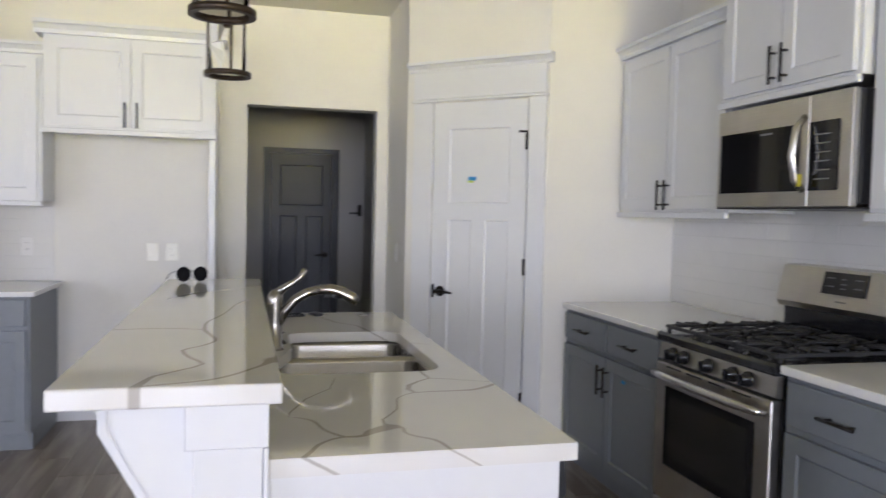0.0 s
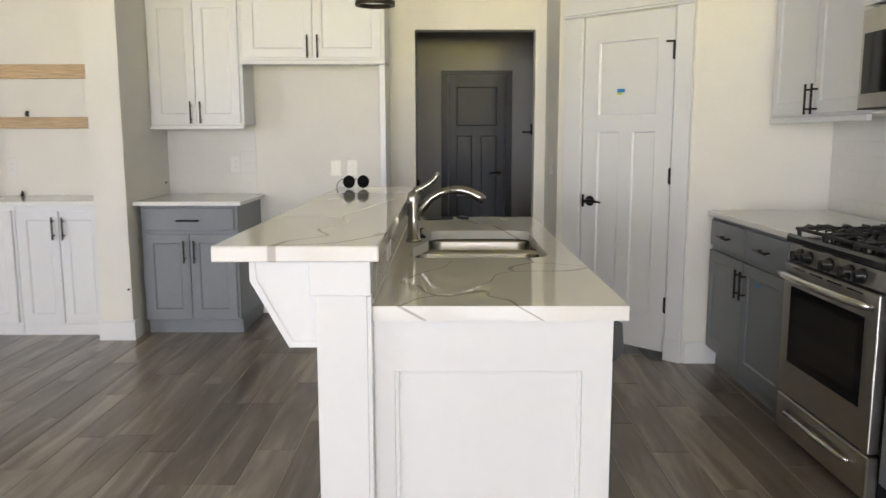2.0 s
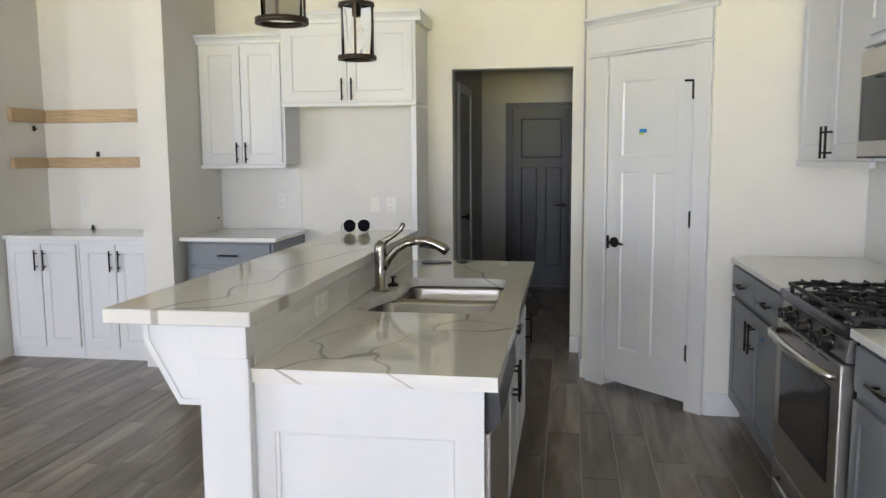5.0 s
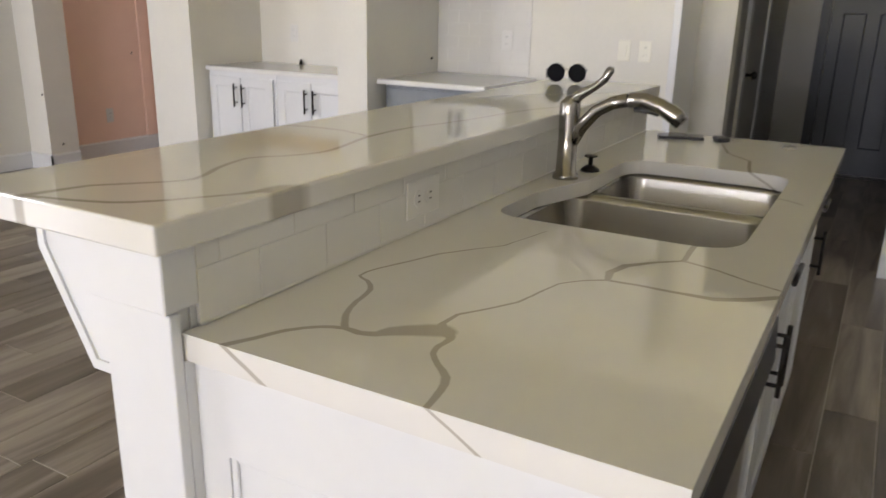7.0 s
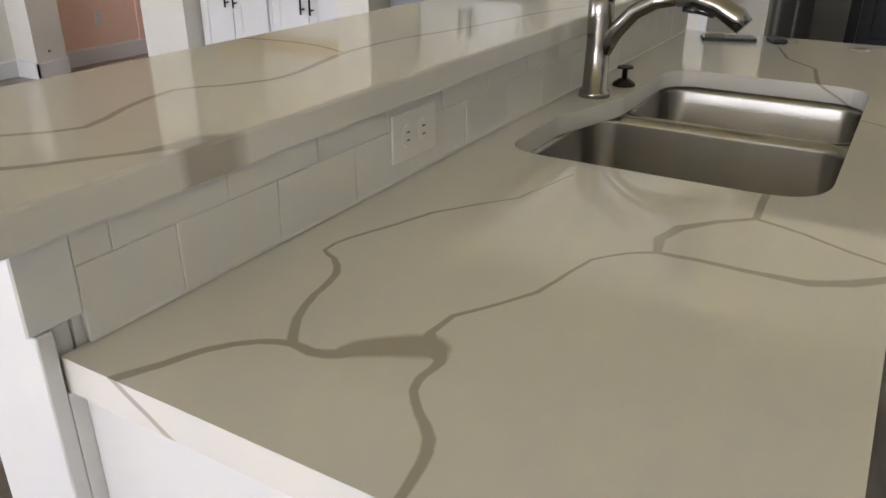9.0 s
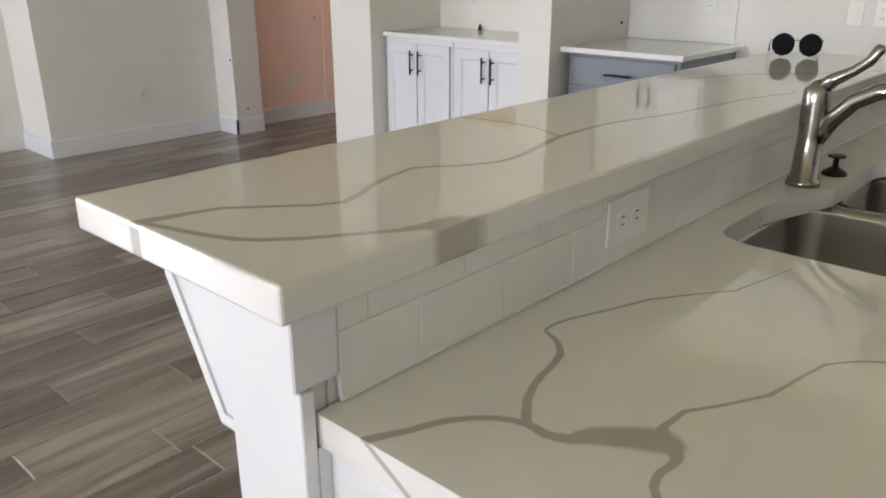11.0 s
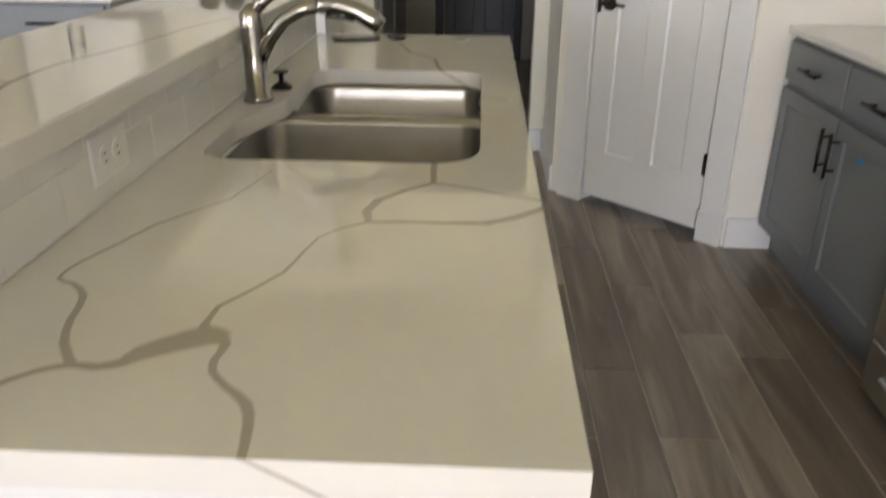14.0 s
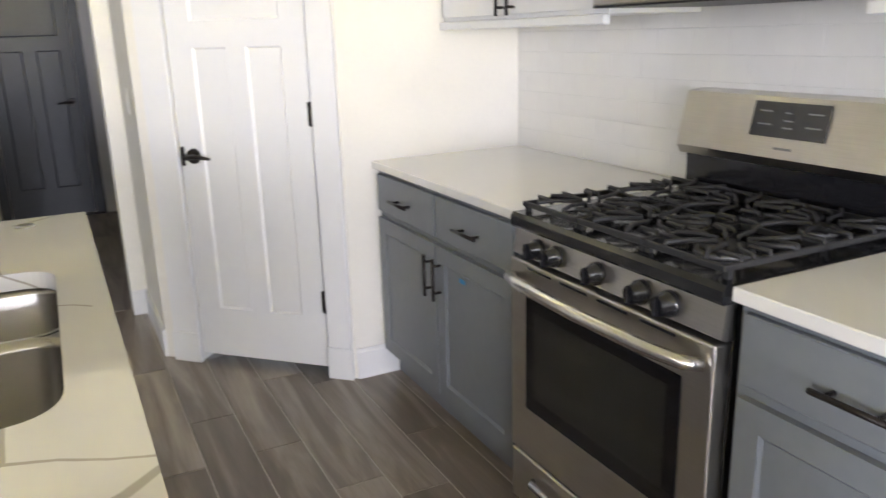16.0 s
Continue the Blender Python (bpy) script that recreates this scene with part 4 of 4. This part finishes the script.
# island base: finished end panel, dishwasher, cabinets
endp = thing("island_end_panel", pose(0, 0, 0), "white painted framed end panel of the island", "panel")
EX0, EX1, EY = 0.113, 0.721, 1.655
part("panel", bx(EX0 + 0.001, EX1 - 0.001, EY + 0.006, EY + 0.026, 0.0, 0.870), M_WHITE, endp)
for x0, x1 in ((EX0, 0.165), (0.645, EX1)):
    part("stile", bx(x0, x1, EY, EY + 0.0058, 0.0, 0.871), M_WHITE, endp)
for z0, z1 in ((0.0, 0.10), (0.738, 0.871)):
    part("rail", bx(0.165, 0.645, EY, EY + 0.0058, z0, z1), M_WHITE, endp)
for x0, x1, z0, z1 in ((0.1652, 0.1775, 0.1003, 0.7377), (0.6325, 0.6448, 0.1003, 0.7377), (0.178, 0.632, 0.1003, 0.1085), (0.178, 0.632, 0.7295, 0.7377)):
    part("moulding", bx(x0, x1, EY + 0.0015, EY + 0.0058, z0, z1, bevel=0.0018), M_WHITE, endp)

dw = thing("dishwasher", pose(0.710, 1.70, 0, 0, 0, 90), "stainless dishwasher with a black control strip", "dishwasher")
part("body", bx(0.0, 0.60, 0.03, 0.56, 0.1, 0.868), M_BLACK, dw)
part("door_panel", bx(0.002, 0.598, -0.025, 0.029, 0.11, 0.745, bevel=0.004), M_STEEL, dw)
bm = prism(B(), [(-0.025, 0.75), (-0.05, 0.775), (-0.045, 0.85), (-0.02, 0.866), (0.029, 0.866), (0.029, 0.75)], "x", 0.002, 0.598)
part("control_strip", bm, M_STRIP, dw, "black plastic control strip")
part("kick", bx(0.01, 0.59, 0.04, 0.5, 0.0, 0.099), M_BLACK, dw)
base_cabinet(pose(0.695, 2.31, 0, 0, 0, 90), 0.93, 0.57, M_WHITE, "white shaker sink base cabinet of the island", 2, one_drawer=True, group="island cabinets", hollow=True)
base_cabinet(pose(0.695, 3.245, 0, 0, 0, 90), 0.54, 0.57, M_WHITE, "white shaker island cabinet with drawer", 1, one_drawer=True, group="island cabinets")

# faucet
FX, FY = 0.166, 2.85
fa = thing("faucet", pose(FX, FY, CTR), "brushed nickel pull-out kitchen faucet with lever", "faucet")
bm = tube(B(), [(0, 0, 0), (0, 0, 0.012), (0, 0, 0.014), (0, 0, 0.10), (0, 0, 0.165), (0, 0, 0.185), (0.008, 0, 0.198), (0.012, 0, 0.205)], [0.033, 0.031, 0.026, 0.024, 0.026, 0.026, 0.02, 0.012], 20)
part("body", bm, M_NICKEL, fa)
bm = tube(B(), [(0.004, 0, 0.192), (0.03, -0.003, 0.215), (0.06, -0.006, 0.232), (0.085, -0.008, 0.252), (0.098, -0.009, 0.275), (0.10, -0.009, 0.282)], [0.018, 0.013, 0.010, 0.010, 0.011, 0.006], 12)
part("lever", bm, M_NICKEL, fa)
bm = tube(B(), [(0.012, 0, 0.095), (0.035, -0.004, 0.135), (0.07, -0.006, 0.176), (0.11, -0.008, 0.199), (0.15, -0.010, 0.209)], [0.017, 0.0165, 0.016, 0.016, 0.0165], 14)
part("spout", bm, M_NICKEL, fa)
bm = tube(B(), [(0.1505, -0.010, 0.209), (0.152, -0.010, 0.209), (0.19, -0.012, 0.210), (0.23, -0.014, 0.199), (0.265, -0.016, 0.180), (0.281, -0.017, 0.166)], [0.0175, 0.018, 0.019, 0.019, 0.021, 0.018], 14)
sp = part("spray_head", bm, M_NICKEL, fa)
bm = tube(B(), [(0.165, -0.011, 0.188), (0.20, -0.013, 0.188), (0.225, -0.014, 0.180)], [0.006, 0.008, 0.005], 8)
part("button", bm, M_BLACK, sp)
so = thing("soap_dispenser", pose(0.188, 2.975, CTR), "short dark bronze soap dispenser beside the faucet", "soap dispenser")
part("base", tube(B(), [(0, 0, 0), (0, 0, 0.006), (0, 0, 0.016)], [0.026, 0.024, 0.010], 18), M_BRONZE, so)
part("pump", tube(B(), [(0, 0, 0.014), (0, 0, 0.036), (0, 0, 0.038), (0, 0, 0.042)], [0.006, 0.006, 0.018, 0.017], 16), M_BRONZE, so)
tagged(part("air_switch", tube(B(), [(0.60, 3.70, CTR), (0.60, 3.70, CTR + 0.004), (0.60, 3.70, CTR + 0.007)], [0.026, 0.025, 0.018], 20), M_HANDLE), "round chrome button set in the worktop", "button")

# things lying on the island
sg = thing("sunglasses", pose(-0.158, 3.66, 1.0702, 0, 0, 22), "dark hexagonal sunglasses standing on the bar top", "sunglasses")
for sx in (-0.037, 0.037):
    out = [(sx + 0.0305 * math.cos(radians(a)), 0.036 + 0.034 * math.sin(radians(a))) for a in (5, 30, 60, 90, 120, 150, 175, 205, 238, 270, 302, 335)]
    out = [(x, z + (0.0 if abs(z - 0.036) < 0.02 else -0.002 * (1 if z > 0.036 else -1))) for x, z in out]
    part("lens", prism(B(), out, "y", -0.0015, 0.0015), M_LENS, sg)
    bm = B()
    pts = [(x, 0, z) for x, z in out] + [(out[0][0], 0, out[0][1])]
    tube(bm, pts, 0.0016, 6)
    part("rim", bm, M_WIRE, sg)
    s = 1 if sx > 0 else -1
    part("temple", tube(B(), [(sx + s * 0.030, 0, 0.048), (sx + s * 0.034, 0.01, 0.049), (sx + s * 0.034, 0.09, 0.03), (sx + s * 0.032, 0.13, 0.006)], [0.0015, 0.0015, 0.0018, 0.003], 6), M_WIRE, sg)
part("bridge", tube(B(), [(-0.0085, 0, 0.046), (0, -0.002, 0.050), (0.0085, 0, 0.046)], 0.0014, 6), M_WIRE, sg)
ph = thing("phone", pose(0.255, 3.70, CTR, 0, 0, -70), "dark mobile phone lying on the worktop", "phone")
part("case", prism(B(), rounded(-0.037, 0.037, -0.075, 0.075, 0.012, 4), "z", 0.0005, 0.009), M_PHONE, ph)
part("screen", prism(B(), rounded(-0.034, 0.034, -0.072, 0.072, 0.01, 4), "z", 0.0092, 0.0098), M_BGLASS, ph)
kf = thing("key_fob", pose(0.385, 3.72, CTR, 0, 0, 30), "black key fob with metal key ring", "keys")
part("fob", bx(-0.02, 0.02, -0.032, 0.032, 0.0005, 0.014, bevel=0.004), M_PHONE, kf)
part("key_ring", ring(B(), (0.045, 0.0), 0.016, 0.0145, 0.001, 0.003, 20), M_HANDLE, kf)

# ---- pendants over the bar ----


def pendant(x, y):
    pe = thing("pendant_lamp", pose(x, y, 1.888), "bronze cage pendant lamp with clear glass cylinder", "pendant lamp", "pendants over the bar")
    r, h = 0.082, 0.245
    part("bottom_ring", ring(B(), (0, 0), r + 0.004, r - 0.012, 0, 0.018), M_BRACKET, pe)
    part("top_ring", ring(B(), (0, 0), r - 0.002, r - 0.014, h - 0.016, h), M_BRACKET, pe)
    for k in range(3):
        a = radians(40 + 120 * k)
        c, s = math.cos(a), math.sin(a)
        bm = box(B(), -0.003, 0.003, -0.005, 0.005, 0.018, h - 0.002)
        for v in bm.verts:
            v.co = Vector((c * (r - 0.004) + v.co.x * c - v.co.y * s, s * (r - 0.004) + v.co.x * s + v.co.y * c, v.co.z))
        part("strap", bm, M_BRACKET, pe)
        bm = tube(B(), [(c * 0.02, s * 0.02, h - 0.006), (c * (r - 0.01), s * (r - 0.01), h - 0.008)], 0.005, 8)
        part("spoke", bm, M_BRACKET, pe)
    g = part("glass", ring(B(), (0, 0), r - 0.016, r - 0.018, 0.012, h - 0.016, 40), M_GLASS, pe, "clear glass cylinder")
    g.visible_shadow = False
    part("hub", tube(B(), [(0, 0, h - 0.06), (0, 0, h - 0.01), (0, 0, h), (0, 0, h + 0.014), (0, 0, h + 0.02)], [0.019, 0.021, 0.034, 0.03, 0.012], 18), M_BRACKET, pe)
    b = part("bulb", tube(B(), [(0, 0, h - 0.061), (0, 0, h - 0.08), (0, 0, h - 0.11), (0, 0, h - 0.135), (0, 0, h - 0.15)], [0.012, 0.018, 0.028, 0.022, 0.006], 16), M_BULB, pe)
    b.visible_shadow = False
    part("rod", tube(B(), [(0, 0, h + 0.02), (0, 0, H - 1.888 - 0.025)], 0.006, 10), M_BRACKET, pe)
    part("canopy", tube(B(), [(0, 0, H - 1.888 - 0.028), (0, 0, H - 1.888 - 0.02), (0, 0, H - 1.888)], [0.02, 0.058, 0.062], 24), M_BRACKET, pe)


pendant(0.0, 2.24)
pendant(-0.007, 3.18)

# ---- switches and outlets ----


def outlet(m, material, label, wide=False, kind="outlet"):
    w, h = (0.118, 0.072) if wide else (0.072, 0.118)
    ob = thing("wall_outlet" if kind == "outlet" else "light_switch", m, label, kind)
    part("plate", bx(-w / 2, w / 2, -0.0045, -0.0005, -h / 2, h / 2, bevel=0.002), material, ob)
    if kind == "outlet":
        for s in (-0.021, 0.021):
            cx, cz = (s, 0) if wide else (0, s)
            bm = tube(B(), [(cx, -0.0046, cz), (cx, -0.0062, cz)], [0.0165, 0.016], 16)
            so_ = part("socket", bm, material, ob)
            for k in (-0.006, 0.006):
                dx, dz = (0, k) if wide else (k, 0)
                part("slot", bx(cx + dx - (0.004 if wide else 0.001), cx + dx + (0.004 if wide else 0.001), -0.0068, -0.0063, cz + dz - (0.001 if wide else 0.004), cz + dz + (0.001 if wide else 0.004)), M_BLACK, so_)
    else:
        part("rocker", bx(-0.016, 0.016, -0.008, -0.0046, -0.033, 0.033, bevel=0.002), material, ob)
    return ob


outlet(pose(IX1 + 0.0013, 2.237, 0.975, 0, 0, 90), M_WPLATE, "white double outlet on the island tile", True)
outlet(pose(-0.524, YB, 1.10), M_PLATE, "ivory light switch in the fridge bay", False, "switch")
outlet(pose(-0.402, YB, 1.10), M_PLATE, "ivory outlet in the fridge bay")
outlet(pose(-1.27, YB - 0.0058, 1.13), M_WPLATE, "white outlet on the tiled wall")
outlet(pose(-5.11, 4.10, 0.365, 0, 0, 90), M_WPLATE, "white outlet low on the living room wall")
outlet(pose(1.03, 5.14, 1.13, 0, 0, -90), M_WPLATE, "white light switch beside the pantry", False, "switch")
outlet(pose(-2.86, YN, 1.12), M_WPLATE, "white outlet above the niche worktop")

for m in (pose(-1.79, 4.72, 0.34), pose(-1.77, 5.44, 1.0, 0, 0, 90), pose(-4.85, 4.86, 0.2, 0, 0, 90), pose(-4.87, 4.75, 0.6), pose(-5.05, 5.757, 0.87, 0, 0, 90)):
    bm = tube(B(), [(0, 0, 0), (0, -0.004, 0), (0, -0.012, 0)], [0.008, 0.007, 0.004], 10)
    ob = tagged(part("wall_anchor", bm, M_BRONZE), "small dark cable anchor stuck in the wall", "anchor", "wall anchors")
    ob.matrix_basis = m
outlet(pose(-5.05, 5.47, 0.35, 0, 0, 90), M_WPLATE, "white outlet low on the entry wall")
bm = tube(B(), [(-2.79, 5.36, CTR), (-2.79, 5.36, CTR + 0.02), (-2.785, 5.355, CTR + 0.035)], [0.012, 0.009, 0.005], 10)
tagged(part("cable_end", bm, M_BRONZE), "short dark cable end on the niche worktop", "cable")

# ---- tile backsplashes: one object a tile ----


def backsplash(m, w, h, label, tw=0.153, th=0.0785, gap=0.001, start=0.0, cut=None):
    bs = thing("backsplash", m, label, "tile wall", "", "structure")
    part("grout", bx(0, w, -0.0046, -0.0005, 0, h), M_GROUT, bs)
    part("caulk", prism(B(), [(-0.0028, 0.0), (-0.009, 0.0002), (-0.0062, 0.0028), (-0.0028, 0.006)], "x", 0, w), M_GROUT, bs)
    meshes = {}
    rows = int(math.ceil(h / th))
    for j in range(rows):
        z0, z1 = j * th, min((j + 1) * th, h)
        x = start - (tw / 2 if j % 2 else 0) - tw
        while x < w:
            x0, x1 = max(x, 0), min(x + tw, w)
            x += tw
            if x1 - x0 < 0.012:
                continue
            key = (round(x1 - x0, 4), round(z1 - z0, 4))
            if key not in meshes:
                bm = bx(gap / 2, key[0] - gap / 2, -0.0062, -0.0031, 0, key[1] - 0.0004, bevel=0.0014, seg=2)
                me = bpy.data.meshes.new("tile")
                bm.to_mesh(me)
                bm.free()
                me.materials.append(M_TILE)
                meshes[key] = me
            t = new("tile", meshes[key])
            t.parent = bs
            t.location = (x0, 0, z0)
            t.rotation_euler = (random.uniform(-0.0015, 0.0015), 0, random.uniform(-0.0012, 0.0012))
    return bs


backsplash(pose(IX1 - 0.0045, 1.673, CTR + 0.001, 0, 0, 90), IY1 - 1.673, 1.028 - CTR, "white glazed subway tile behind the sink", tw=0.1523, start=0.118)
backsplash(pose(-1.768, YB, CTR + 0.001), 0.655, 1.384 - CTR, "white glazed subway tile above the grey cabinet")
backsplash(pose(2.5, 4.184, CTR + 0.001, 0, 0, R), 2.80, 1.447 - CTR, "white glazed subway tile behind the range")

# ---- plank tiles ----
PW, PL = 0.169, 0.92
plank_me = None
near, rest = [], []
ix0 = int(math.floor((-5.7 + 0.688) / PW))
ix1 = int(math.ceil((2.6 + 0.688) / PW))
for i in range(ix0, ix1):
    x0 = -0.688 + i * PW
    shift = {-1: 1.645, -2: 1.962, -3: 2.16, 11: 2.88, 12: 2.525}.get(i, 1.645 + (i * 0.37 % 1.0) * PL)
    y = shift - PL * math.ceil((shift - REAR) / PL)
    while y < BACK_END:
        cx, cy = x0 + PW / 2, y + PL / 2
        if 0.0 < cy < 5.0 and -3.4 < cx < 2.0:
            near.append((x0, y))
        else:
            rest.append((x0, y))
        y += PL
bm = bx(0.0018, PW - 0.0018, 0.0018, PL - 0.0018, -0.012, 0.0, bevel=0.0012)
plank_me = bpy.data.meshes.new("plank")
bm.to_mesh(plank_me)
bm.free()
plank_me.materials.append(M_PLANK)
for x0, y in near[:300]:
    p = new("plank", plank_me)
    p.parent = floor
    p.location = (x0, y, 0)
bm = B()
for x0, y in rest + near[300:]:
    c = 0.0012
    vs = [bm.verts.new((x0 + a, y + b, z)) for a, b, z in ((c, c, -0.0015), (PW - c, c, -0.0015), (PW - c, PL - c, -0.0015), (c, PL - c, -0.0015),
                                                          (2 * c, 2 * c, 0), (PW - 2 * c, 2 * c, 0), (PW - 2 * c, PL - 2 * c, 0), (2 * c, PL - 2 * c, 0))]
    bm.faces.new(vs[4:])
    for k in range(4):
        bm.faces.new((vs[k], vs[(k + 1) % 4], vs[4 + (k + 1) % 4], vs[4 + k]))
tagged(part("planks", bm, M_PLANKS, floor), kind="stuff")
